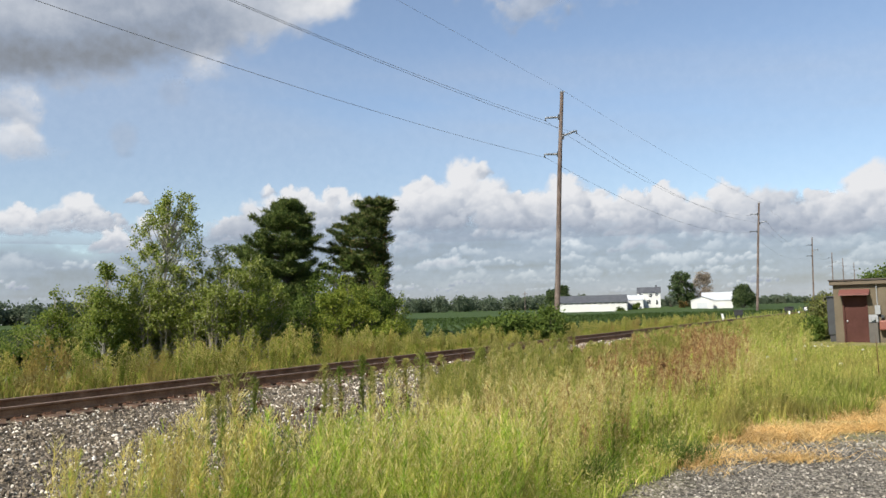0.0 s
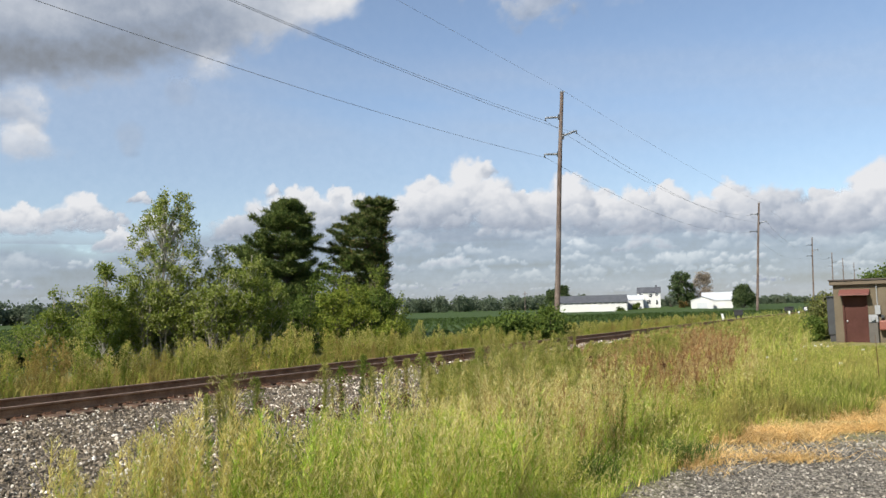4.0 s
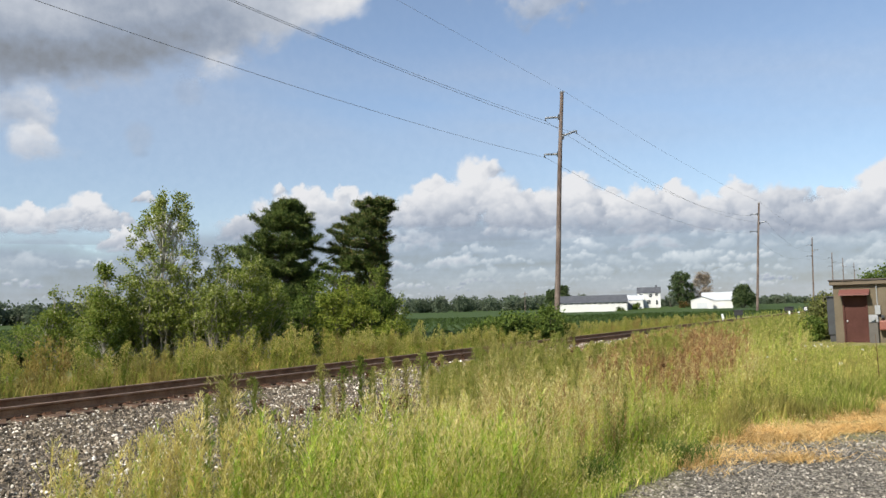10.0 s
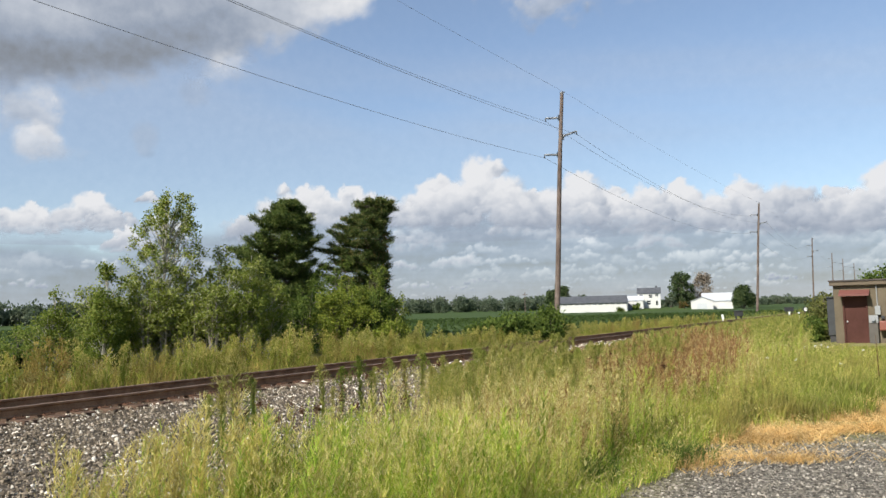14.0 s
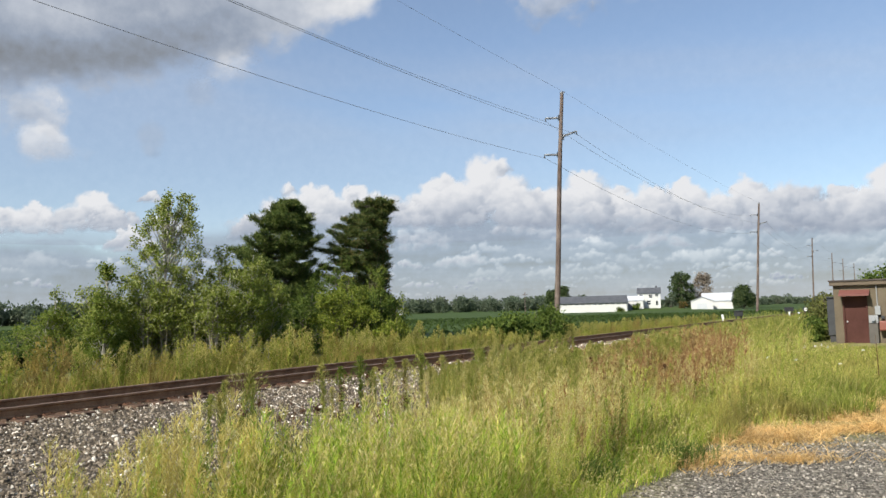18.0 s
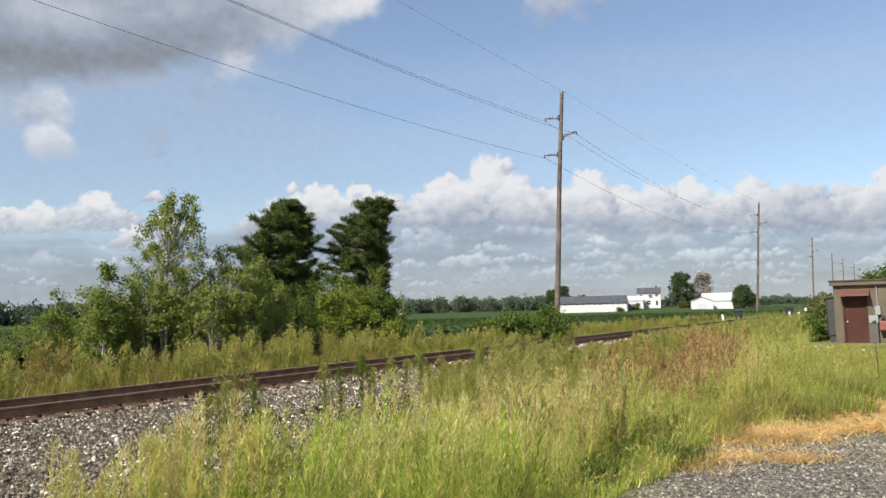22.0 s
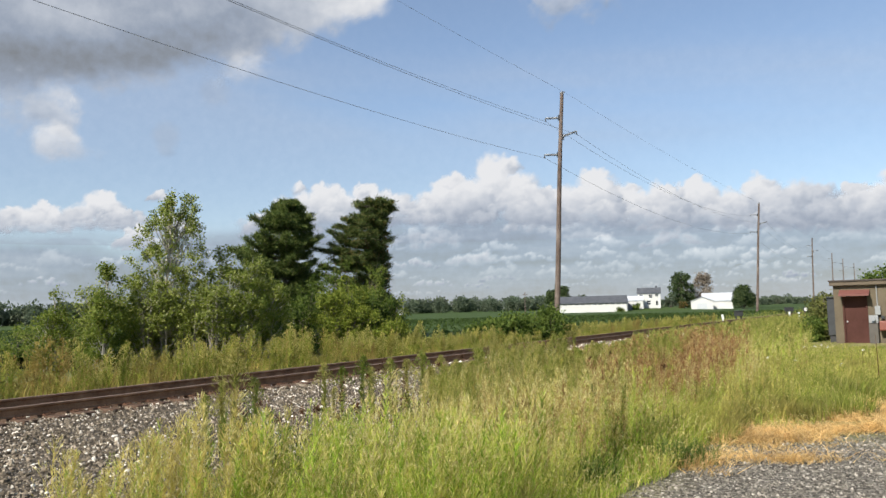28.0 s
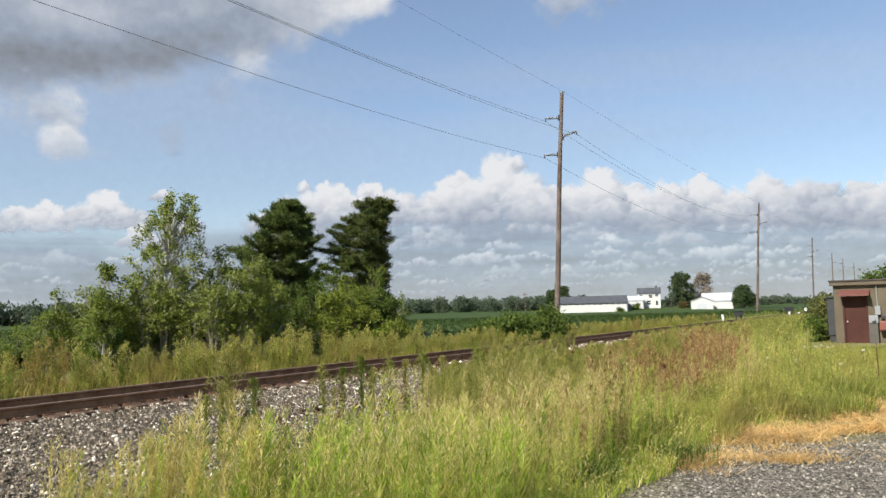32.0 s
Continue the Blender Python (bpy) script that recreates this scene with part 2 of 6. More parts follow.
def part(name, bm, material, parent=None, label=""):
    """A bmesh as ONE mesh object, under a thing or a part where one is given."""
    me = bpy.data.meshes.new(name)
    bm.to_mesh(me)
    bm.free()
    me.materials.append(material)
    ob = new(name, me)
    if parent:
        ob.parent = parent
    return tagged(ob, label)


def thing(name, label, category, m=None, group="", kind=""):
    ob = tagged(new(name), label, category, group, kind)
    ob.matrix_basis = m or Matrix()
    return ob


def box(bm, x0, x1, y0, y1, z0, z1, bevel=0.0):
    r = bmesh.ops.create_cube(bm, size=1, matrix=Matrix.LocRotScale(((x0 + x1) / 2, (y0 + y1) / 2, (z0 + z1) / 2), None, (x1 - x0, y1 - y0, z1 - z0)))
    if bevel:
        edges = {e for v in r["verts"] for e in v.link_edges}
        bmesh.ops.bevel(bm, geom=list(edges), offset=bevel, segments=2, affect="EDGES", profile=0.6)
    return bm


def rod(bm, a, b, r0, r1=None, sides=8):
    a, b = Vector(a), Vector(b)
    d = b - a
    m = Matrix.Translation((a + b) / 2) @ d.to_track_quat("Z", "Y").to_matrix().to_4x4()
    bmesh.ops.create_cone(bm, cap_ends=True, segments=sides, radius1=r0, radius2=r0 if r1 is None else r1, depth=d.length, matrix=m)
    return bm


def prism(bm, outline, y0, y1):
    """A solid whose outline in x and z runs from y0 to y1."""
    a = [bm.verts.new((x, y0, z)) for x, z in outline]
    b = [bm.verts.new((x, y1, z)) for x, z in outline]
    bm.faces.new(a[::-1])
    bm.faces.new(b)
    for k in range(len(a)):
        j = (k + 1) % len(a)
        bm.faces.new((a[k], a[j], b[j], b[k]))
    bmesh.ops.recalc_face_normals(bm, faces=bm.faces)
    return bm


class Soup:
    """Vertices and faces gathered from arrays."""

    def __init__(self):
        self.v, self.q, self.t, self.n = [], [], [], 0

    def add(self, v, q=None, t=None):
        v = np.asarray(v, np.float32).reshape(-1, 3)
        if q is not None:
            self.q.append(np.asarray(q, np.int32).reshape(-1, 4) + self.n)
        if t is not None:
            self.t.append(np.asarray(t, np.int32).reshape(-1, 3) + self.n)
        self.v.append(v)
        self.n += len(v)
        return self

    def tube(self, pts, radii, sides=6):
        pts, radii = np.asarray(pts, float), np.asarray(radii, float)
        d = np.gradient(pts, axis=0)
        d /= np.linalg.norm(d, axis=1)[:, None] + 1e-9
        up = np.where(np.abs(d[:, 2:3]) > 0.9, [[1.0, 0, 0]], [[0, 0, 1.0]])
        a = np.cross(d, up)
        a /= np.linalg.norm(a, axis=1)[:, None] + 1e-9
        b = np.cross(d, a)
        ang = np.arange(sides) * 2 * np.pi / sides
        ring = pts[:, None] + radii[:, None, None] * (np.cos(ang)[None, :, None] * a[:, None] + np.sin(ang)[None, :, None] * b[:, None])
        k, j = np.meshgrid(np.arange(len(pts) - 1), np.arange(sides), indexing="ij")
        n = (j + 1) % sides
        q = np.stack([k * sides + j, k * sides + n, (k + 1) * sides + n, (k + 1) * sides + j], -1)
        return self.add(ring, q)

    def leaves(self, at, way, length, width, rng, fold=0.25, face=None):
        """A folded diamond leaf at each place, pointing along way; its blade turns towards face where that is given."""
        n = len(at)
        way = way / (np.linalg.norm(way, axis=1)[:, None] + 1e-9)
        side = np.cross(way, rng.normal(size=(n, 3)) * (1.0 if face is None else 0.55) + (0.0 if face is None else np.asarray(face)))
        side /= np.linalg.norm(side, axis=1)[:, None] + 1e-9
        nor = np.cross(way, side)
        L, W = np.broadcast_to(length, n)[:, None], np.broadcast_to(width, n)[:, None]
        mid = at + way * L * 0.45
        v = np.stack([at, mid + side * W * 0.5 + nor * W * fold, at + way * L, mid - side * W * 0.5 + nor * W * fold], 1)
        i = np.arange(n)[:, None] * 4
        return self.add(v, None, np.concatenate([i + [0, 1, 2], i + [0, 2, 3]], 0))

    def spikes(self, at, way, length, width, rng):
        """A thin triangle at each place: a needle or narrow leaf."""
        n = len(at)
        way = way / (np.linalg.norm(way, axis=1)[:, None] + 1e-9)
        side = np.cross(way, rng.normal(size=(n, 3)))
        side /= np.linalg.norm(side, axis=1)[:, None] + 1e-9
        L, W = np.broadcast_to(length, n)[:, None], np.broadcast_to(width, n)[:, None]
        v = np.stack([at - side * W * 0.5, at + side * W * 0.5, at + way * L], 1)
        return self.add(v, None, np.arange(n * 3).reshape(n, 3))

    def blades(self, xy, z, height, width, lean, rng):
        """Curved grass blades: a quad and a tip each. Gives back the tips and their directions."""
        n = len(xy)
        turn = rng.uniform(0, 2 * np.pi, n)
        bend = rng.uniform(0, 2 * np.pi, n)
        side = np.stack([np.cos(turn), np.sin(turn), np.zeros(n)], 1)
        away = np.stack([np.cos(bend), np.sin(bend), np.zeros(n)], 1) * lean[:, None] + np.array([[0.07, 0.02, 0]]) * height[:, None]
        base = np.column_stack([xy, z])
        up = np.array([[0, 0, 1.0]]) * height[:, None]
        p1, p2 = base + up * 0.55 + away * 0.3, base + up * 0.97 + away
        w = width[:, None] * side
        v = np.stack([base - w * 0.5, base + w * 0.5, p1 + w * 0.42, p1 - w * 0.42, p2], 1)
        i = np.arange(n)[:, None] * 5
        self.add(v, i + [0, 1, 2, 3], i + [3, 2, 4])
        return p2, p2 - p1

    def mesh(self, name, material, smooth=False):
        q = np.concatenate(self.q) if self.q else None
        t = np.concatenate(self.t) if self.t else None
        return mesh_np(name, np.concatenate(self.v), q, t, material, smooth)


# ---- clouds ----
def cloud_sheet(name, label, radius, az, el, paint):
    """A far shell of cloud over the given azimuths and elevations; paint fills its density and its tone, light and
    shade included.
    """
    A, E = np.meshgrid(az, el)
    dens, tone = np.zeros_like(A), np.full_like(A, 0.4)
    paint(A, E, dens, tone)
    a, e = np.radians(A), np.radians(E)
    v = np.stack([radius * np.sin(a) * np.cos(e), radius * np.cos(a) * np.cos(e), radius * np.sin(e)], -1).reshape(-1, 3)
    nj, ni = A.shape
    j, i = np.meshgrid(np.arange(nj - 1), np.arange(ni - 1), indexing="ij")
    q = np.stack([j * ni + i, (j + 1) * ni + i, (j + 1) * ni + i + 1, j * ni + i + 1], -1).reshape(-1, 4)
    q = q[(dens.ravel()[q] > 0.003).any(1)]
    used, back = np.unique(q, return_inverse=True)
    me = mesh_np(name, v[used], back.reshape(-1, 4), None, M_CLOUD, True)
    for key, field in (("vapour", dens), ("lit_tone", tone)):
        me.attributes.new(key, "FLOAT", "POINT").data.foreach_set("value", field.ravel()[used].astype(np.float32))
    return tagged(new(name, me), label, "cloud")


def cumulus(A, E, dens, tone, a, base, half, height, seed, bright=1.0, dim=0.24, soft=0.5, thick=1.0, n=44):
    """One heaped cloud of many soft round puffs on a flat base, laid over what the shell holds; the lower puffs stand
    before the higher. Sunlit tops and shaded bases are painted into its tone.
    """
    w = (slice(*np.searchsorted(E[:, 0], (base - 1.6, base + height + 1.6))), slice(*np.searchsorted(A[0], (a - half * 1.4 - 1.5, a + half * 1.4 + 1.5))))
    AA, EE = A[w], E[w]
    if AA.size < 9:
        return
    rng = np.random.default_rng(seed)
    k = min(1.0, 0.3 * height)
    x = AA + k * (1.1 * (fbm_np(AA * 0.9 / k, EE * 0.9 / k, seed, 3) - 0.5) + 0.5 * (fbm_np(AA * 3.2 / k, EE * 3.2 / k, seed + 9, 3) - 0.5))
    y = EE + k * (0.9 * (fbm_np(AA * 0.9 / k + 40, EE * 0.9 / k, seed + 5, 3) - 0.5) + 0.5 * (fbm_np(AA * 3.2 / k + 17, EE * 3.2 / k, seed + 3, 3) - 0.5))
    cover_all, lit_all = np.zeros_like(AA), np.full_like(AA, dim)
    puffs = []
    for q in range(n):
        u = rng.uniform(-1, 1)
        r = height * rng.uniform(0.14, 0.40) * (1 - 0.4 * abs(u))
        top = height * (1 - abs(u) ** 2.2) ** 0.55 * (0.84 + 0.16 * math.sin(u * 5 + seed))
        puffs.append((base + 0.3 * r + max(top - 1.3 * r, 0) * rng.random() ** 0.55, a + u * half, r))
    rise = np.clip((EE - base) / height, 0, 1)
    for e, c, r in sorted(puffs, reverse=True):
        rx = r * rng.uniform(1.05, 1.6)
        g = (slice(*np.searchsorted(EE[:, 0], (e - r - 0.9, e + r + 0.9))), slice(*np.searchsorted(AA[0], (c - rx - 1.0, c + rx + 1.0))))
        dx, dy = (x[g] - c) / rx, (y[g] - e) / r
        d = np.hypot(dx, dy)
        cover = step_np(1.0, 1.0 - soft, d)
        face = np.clip(0.5 + 0.5 * (-0.42 * dx + 0.85 * dy + 0.25 * np.sqrt(np.clip(1 - d * d, 0, 1))), 0, 1)
        lit = dim + (bright - dim) * np.clip((1.5 * face - 0.16) * (0.36 + 0.9 * rise[g]), 0, 1.05)
        behind = cover_all[g] * (1 - 0.85 * cover)
        lit_all[g] = (lit_all[g] * behind + lit * cover + 1e-4 * dim) / (behind + cover + 1e-4)
        cover_all[g] = np.maximum(cover_all[g], cover)
    cover_all *= step_np(base - 0.25 * height, base + 0.2 * height, EE + 0.5 * (fbm_np(AA * 0.6, EE * 0.9, seed + 8, 4) - 0.5)) * thick
    lit_all = lit_all + 0.22 * (fbm_np(AA * 0.8, EE * 1.2, seed + 13, 4) - 0.5)
    under = dens[w] * (1 - cover_all)
    tone[w] = (tone[w] * under + lit_all * cover_all + 1e-4 * lit_all) / (under + cover_all + 1e-4)
    dens[w] = np.maximum(dens[w], cover_all)


def cloud_material():
    m, ns, ls, bsdf = mat("glowing_cloud_vapour")
    ns.remove(bsdf)
    dens, white = ns.new("ShaderNodeAttribute"), ns.new("ShaderNodeAttribute")
    dens.attribute_name, white.attribute_name = "vapour", "lit_tone"
    co = ns.new("ShaderNodeTexCoord")
    n = node(ns, "ShaderNodeTexNoise", Scale=0.02, Detail=7.0, Roughness=0.6)
    ls.new(co.outputs["Object"], n.inputs["Vector"])
    wob = node(ns, "ShaderNodeMapRange")
    for k, v in enumerate((0.3, 0.7, -0.5, 0.5)):
        wob.inputs[k + 1].default_value = v
    ls.new(n.outputs[0], wob.inputs[0])
    # the edges fray by the noise; full cover and clear sky stay
    edge = ns.new("ShaderNodeMath")
    edge.operation = "PINGPONG"
    ls.new(dens.outputs["Fac"], edge.inputs[0])
    edge.inputs[1].default_value = 0.5
    ad = ns.new("ShaderNodeMath")
    ad.operation = "MULTIPLY_ADD"
    ad.use_clamp = True
    only = ns.new("ShaderNodeMapRange")
    for k, v in enumerate((0.41, 0.5, 0.0, 0.6)):
        only.inputs[k + 1].default_value = v
    ls.new(edge.outputs[0], only.inputs[0])
    ls.new(wob.outputs[0], ad.inputs[0])
    ls.new(only.outputs[0], ad.inputs[1])
    ls.new(dens.outputs["Fac"], ad.inputs[2])
    tone = ns.new("ShaderNodeMath")
    tone.operation = "MULTIPLY_ADD"
    ls.new(wob.outputs[0], tone.inputs[0])
    tone.inputs[1].default_value = 0.12
    ls.new(white.outputs["Fac"], tone.inputs[2])
    # the shells glow by themselves; painted sun and shade choose the emitted colour
    r = ramp(ns, [(0.0, (0.145, 0.155, 0.168)), (0.3, (0.208, 0.242, 0.302)), (0.65, (0.345, 0.372, 0.420)), (1.0, (0.535, 0.54, 0.555))])
    ls.new(tone.outputs[0], r.inputs[0])
    em, tr, mx = ns.new("ShaderNodeEmission"), ns.new("ShaderNodeBsdfTransparent"), ns.new("ShaderNodeMixShader")
    ls.new(r.outputs[0], em.inputs[0])
    ls.new(ad.outputs[0], mx.inputs[0])
    ls.new(tr.outputs[0], mx.inputs[1])
    ls.new(em.outputs[0], mx.inputs[2])
    ls.new(mx.outputs[0], ns["Material Output"].inputs[0])
    return m


M_CLOUD = cloud_material()
FINE_AZ = np.arange(-38, 38.01, 0.1)
FINE_EL = np.concatenate([np.arange(-0.6, 9.5, 0.075), np.arange(9.6, 12, 0.2)])


def paint_bank(A, E, dens, tone):
    # pale grey-blue layer towards the horizon
    dens[:] = step_np(7.6, 5.2, E + 2.0 * (fbm_np(A * 0.16, E * 0.5, 31) - 0.5) + 1.3 * step_np(-13, -19, A)) * 0.86
    tone[:] = 0.27 + 0.42 * (fbm_np(A * 0.16, E * 1.3, 77, 5) - 0.5)
    # rows of flat-based clouds, the farthest first
    rng = np.random.default_rng(5)
    for e, h, half, n, bright in ((0.9, 0.5, 1.6, 16, 0.62), (1.5, 0.7, 1.8, 16, 0.66), (2.2, 0.95, 2.0, 17, 0.72), (3.0, 1.25, 2.1, 17, 0.8), (3.9, 1.6, 2.2, 18, 0.86), (4.9, 1.9, 2.3, 14, 0.9)):
        for k in range(n):
            a = -39 + 78 * (k + rng.uniform(0, 1)) / n
            if a < -16 and e > 3.5:
                continue
            tilt = -0.035 * max(a - 8, 0)
            cumulus(A, E, dens, tone, a, e + tilt * e / 4 + rng.uniform(-0.3, 0.3), half * rng.uniform(0.6, 1.4), h * rng.uniform(0.7, 1.35), 200 + 31 * k + int(e * 10), bright * rng.uniform(0.9, 1.25), 0.2, 0.7, rng.uniform(0.65, 1.0), 20)


def paint_dark(A, E, dens, tone):
    # the dark cloud overhead and its ragged lower edge, the shade of its base painted in
    edge = np.interp(A, [-60, -46, -31, -26, -22, -17, -12, -8.6, -6.0, -4, 60], [12.0, 13.0, 14.8, 15.6, 16.8, 18.2, 19.7, 20.8, 22.4, 27.0, 60.0])
    rag = 2.6 * (fbm_np(A * 0.34, E * 0.4, 51, 5) - 0.5) + 1.0 * (fbm_np(A * 1.3, E * 1.3, 15, 4) - 0.5)
    dens[:] = step_np(-0.6, 1.1, E + rag - edge)
    band = np.exp(-((E - edge - 1.7) / 1.9) ** 2)
    tone[:] = 0.44 + 0.6 * (fbm_np(A * 0.2, E * 0.4, 23, 5) - 0.5) + 0.34 * step_np(-20, -7, A) - 0.34 * band * step_np(-9, -19, A)


def wisp(a, e, rx, ry, bright, thick, seed, label):
    """A small ragged cloud by itself."""
    def paint(A, E, dens, tone):
        d = np.hypot((A - a) / rx, (E - e) / ry) + 1.9 * (fbm_np(A * 0.7, E * 0.8, seed, 6) - 0.5)
        dens[:] = step_np(1.15, 0.2, d) * thick
        # a lighter top and greyer underside, shading put into the tone
        tone[:] = bright * (0.66 + 0.4 * np.clip((E - e) / ry * 0.5 + 0.5, 0, 1)) + 0.5 * (fbm_np(A * 0.9, E * 0.9, seed + 2, 5) - 0.5)

    wisps.append(cloud_sheet("cloud_wisp", label, 4000 - 8 * len(wisps), np.arange(a - 2.2 * rx, a + 2.2 * rx, 0.13), np.arange(e - 2.2 * ry, e + 2.2 * ry, 0.1), paint))


def paint_veil(A, E, dens, tone):
    streak = fbm_np(A * 0.05 + 3 + E * 0.02, E * 0.4 + A * 0.03, 83, 5)
    band = step_np(10, 14, E) * step_np(20, 16, E)
    dens[:] = (0.10 + 0.16 * band + 0.55 * band * (streak - 0.45)) * step_np(60, 45, np.abs(A)) * step_np(44, 34, E) + (0.30 - 0.16 * step_np(0, 25, A)) * step_np(16, 8, E) * step_np(60, 45, np.abs(A)) + 0.10 * step_np(0, -24, A)
    dens[:] = np.clip(dens + 0.03, 0, 0.40)
    tone[:] = 0.66 - 0.16 * step_np(16, 9, E)


wisps = []


def paint_around(A, E, dens, tone):
    n = fbm_np(np.sin(np.radians(A)) * 4 / np.maximum(np.sin(np.radians(E + 6)), 0.12) * 0.3, np.cos(np.radians(A)) * 4 / np.maximum(np.sin(np.radians(E + 6)), 0.12) * 0.3, 91, 6)
    dens[:] = step_np(0.50, 0.62, n) * 0.9 * step_np(44, 50, np.abs(A))
    # clear sky round the sun
    dens *= step_np(13, 20, np.hypot((A - SUN_AZ) * math.cos(radians(SUN_EL)), E - SUN_EL))
    tone[:] = 0.35 + 1.6 * (n - 0.5)


cloud_bank = cloud_sheet("cloud_bank", "layered grey and white clouds low over the horizon", 4300, FINE_AZ, FINE_EL, paint_bank)
cloud_high = cloud_sheet("dark_cloud", "large ragged dark grey cloud overhead with pale edges", 4050, np.concatenate([np.arange(-60, -40, 0.8), np.arange(-40, -2, 0.17)]), np.concatenate([np.arange(11, 24, 0.13), np.arange(24.2, 44, 0.8)]), paint_dark)
cloud_veil = tagged(cloud_sheet("haze_backdrop", "thin milky haze high in the sky", 4450, np.arange(-60, 60.1, 0.4), np.arange(5, 44.1, 0.25), paint_veil), kind="structure")
wisp(-29.8, 13.5, 3.0, 2.0, 0.8, 0.8, 35, "soft grey-white cloud below the dark cloud")
wisp(-29.4, 11.6, 1.9, 1.2, 0.95, 0.8, 37, "small white cloud in blue sky")
wisp(-27.8, 11.0, 1.5, 0.8, 0.85, 0.5, 39, "small white cloud in blue sky")
wisp(-22.8, 12.3, 0.9, 1.3, 0.5, 0.35, 41, "faint grey wisp of cloud")
wisp(-19.5, 15.6, 1.0, 1.0, 0.55, 0.3, 43, "faint grey wisp of cloud")
wisp(-17.6, 17.4, 2.0, 1.2, 0.95, 0.5, 45, "faint white wisp of cloud")
wisp(7.0, 21.9, 3.6, 1.9, 0.62, 0.75, 47, "thin grey-white cloud tuft high in the sky")
wisp(14.5, 22.9, 5.0, 1.2, 0.85, 0.4, 49, "thin white wisp high in the sky")
heaps, small_heaps = [], []


def heap(a, base, half, height, bright, seed, dim=0.22, soft=0.5, small=False):
    """One heaped cloud as a shell of its own."""
    def paint(A, E, dens, tone):
        cumulus(A, E, dens, tone, a, base, half, height, seed, bright, dim, soft)
        cumulus(A, E, dens, tone, a + 0.2 * half, base - 0.2, half * 0.9, height * 0.5, seed + 50, bright * 0.85, dim, soft + 0.2, 0.85)

    where = small_heaps if small else heaps
    where.append(tagged(cloud_sheet("cumulus_cloud", "small white cumulus cloud drifting in blue sky" if small else "white heaped cumulus cloud with a grey base", (4200 if small else 4290) - 6 * len(where), np.arange(a - half - 2.5, a + half + 2.5, 0.08),
                                    np.arange(base - 1.8, base + height + 1.5, 0.07), paint), group="small clouds in blue sky" if small else "cumulus clouds over the horizon"))


for spec in ((34.5, 4.6, 3.2, 4.6, 1.0, 105), (25.6, 4.5, 2.3, 3.0, 0.85, 106), (22.8, 4.9, 2.4, 3.2, 0.8, 107), (20.2, 5.0, 2.3, 3.4, 0.9, 108), (29.9, 4.5, 3.0, 4.3, 1.0, 109), (16.9, 5.3, 2.3, 3.3, 0.98, 110),
             (12.6, 5.6, 2.5, 3.6, 1.0, 111), (5.2, 6.1, 2.2, 2.9, 0.9, 112), (8.3, 5.9, 2.3, 3.9, 1.0, 113), (-1.5, 6.2, 2.4, 3.6, 0.98, 114), (2.2, 6.1, 3.2, 5.1, 1.02, 115), (-5.4, 6.2, 2.3, 2.9, 0.95, 116),
             (-14.2, 5.4, 2.2, 2.6, 0.85, 118), (-10.4, 6.0, 4.2, 3.9, 1.02, 117)):
    heap(*spec[:2], spec[2] * 1.12, spec[3] * 1.12, spec[4] * 1.06, spec[5])
for spec in ((-29.7, 5.7, 2.1, 2.3, 1.05, 131), (-26.0, 5.9, 2.4, 3.0, 1.05, 132), (-24.2, 6.1, 1.9, 1.5, 0.85, 137), (-21.8, 7.9, 0.8, 0.9, 0.9, 133), (-23.0, 4.6, 1.7, 1.8, 0.95, 134), (-20.6, 5.4, 1.3, 2.2, 1.0, 135), (-34.0, 5.7, 2.6, 2.2, 0.95, 136)):
    heap(*spec, dim=0.36, soft=0.55, small=True)
cloud_round = cloud_sheet("scattered_clouds", "scattered white and grey clouds all round the sky", 4400, np.arange(40, 321, 1.5), np.arange(1.0, 80, 1.5), paint_around)


# ---- ground ----
def grid_axis(lo, hi, fine_lo, fine_hi, step):
    mid = np.arange(fine_lo, fine_hi + step / 2, step)
    out = np.geomspace(1, 1 + (hi - fine_hi), 46) - 1
    inn = np.geomspace(1, 1 + (fine_lo - lo), 46) - 1
    return np.concatenate([(fine_lo - inn)[:0:-1], mid, (fine_hi + out)[1:]])


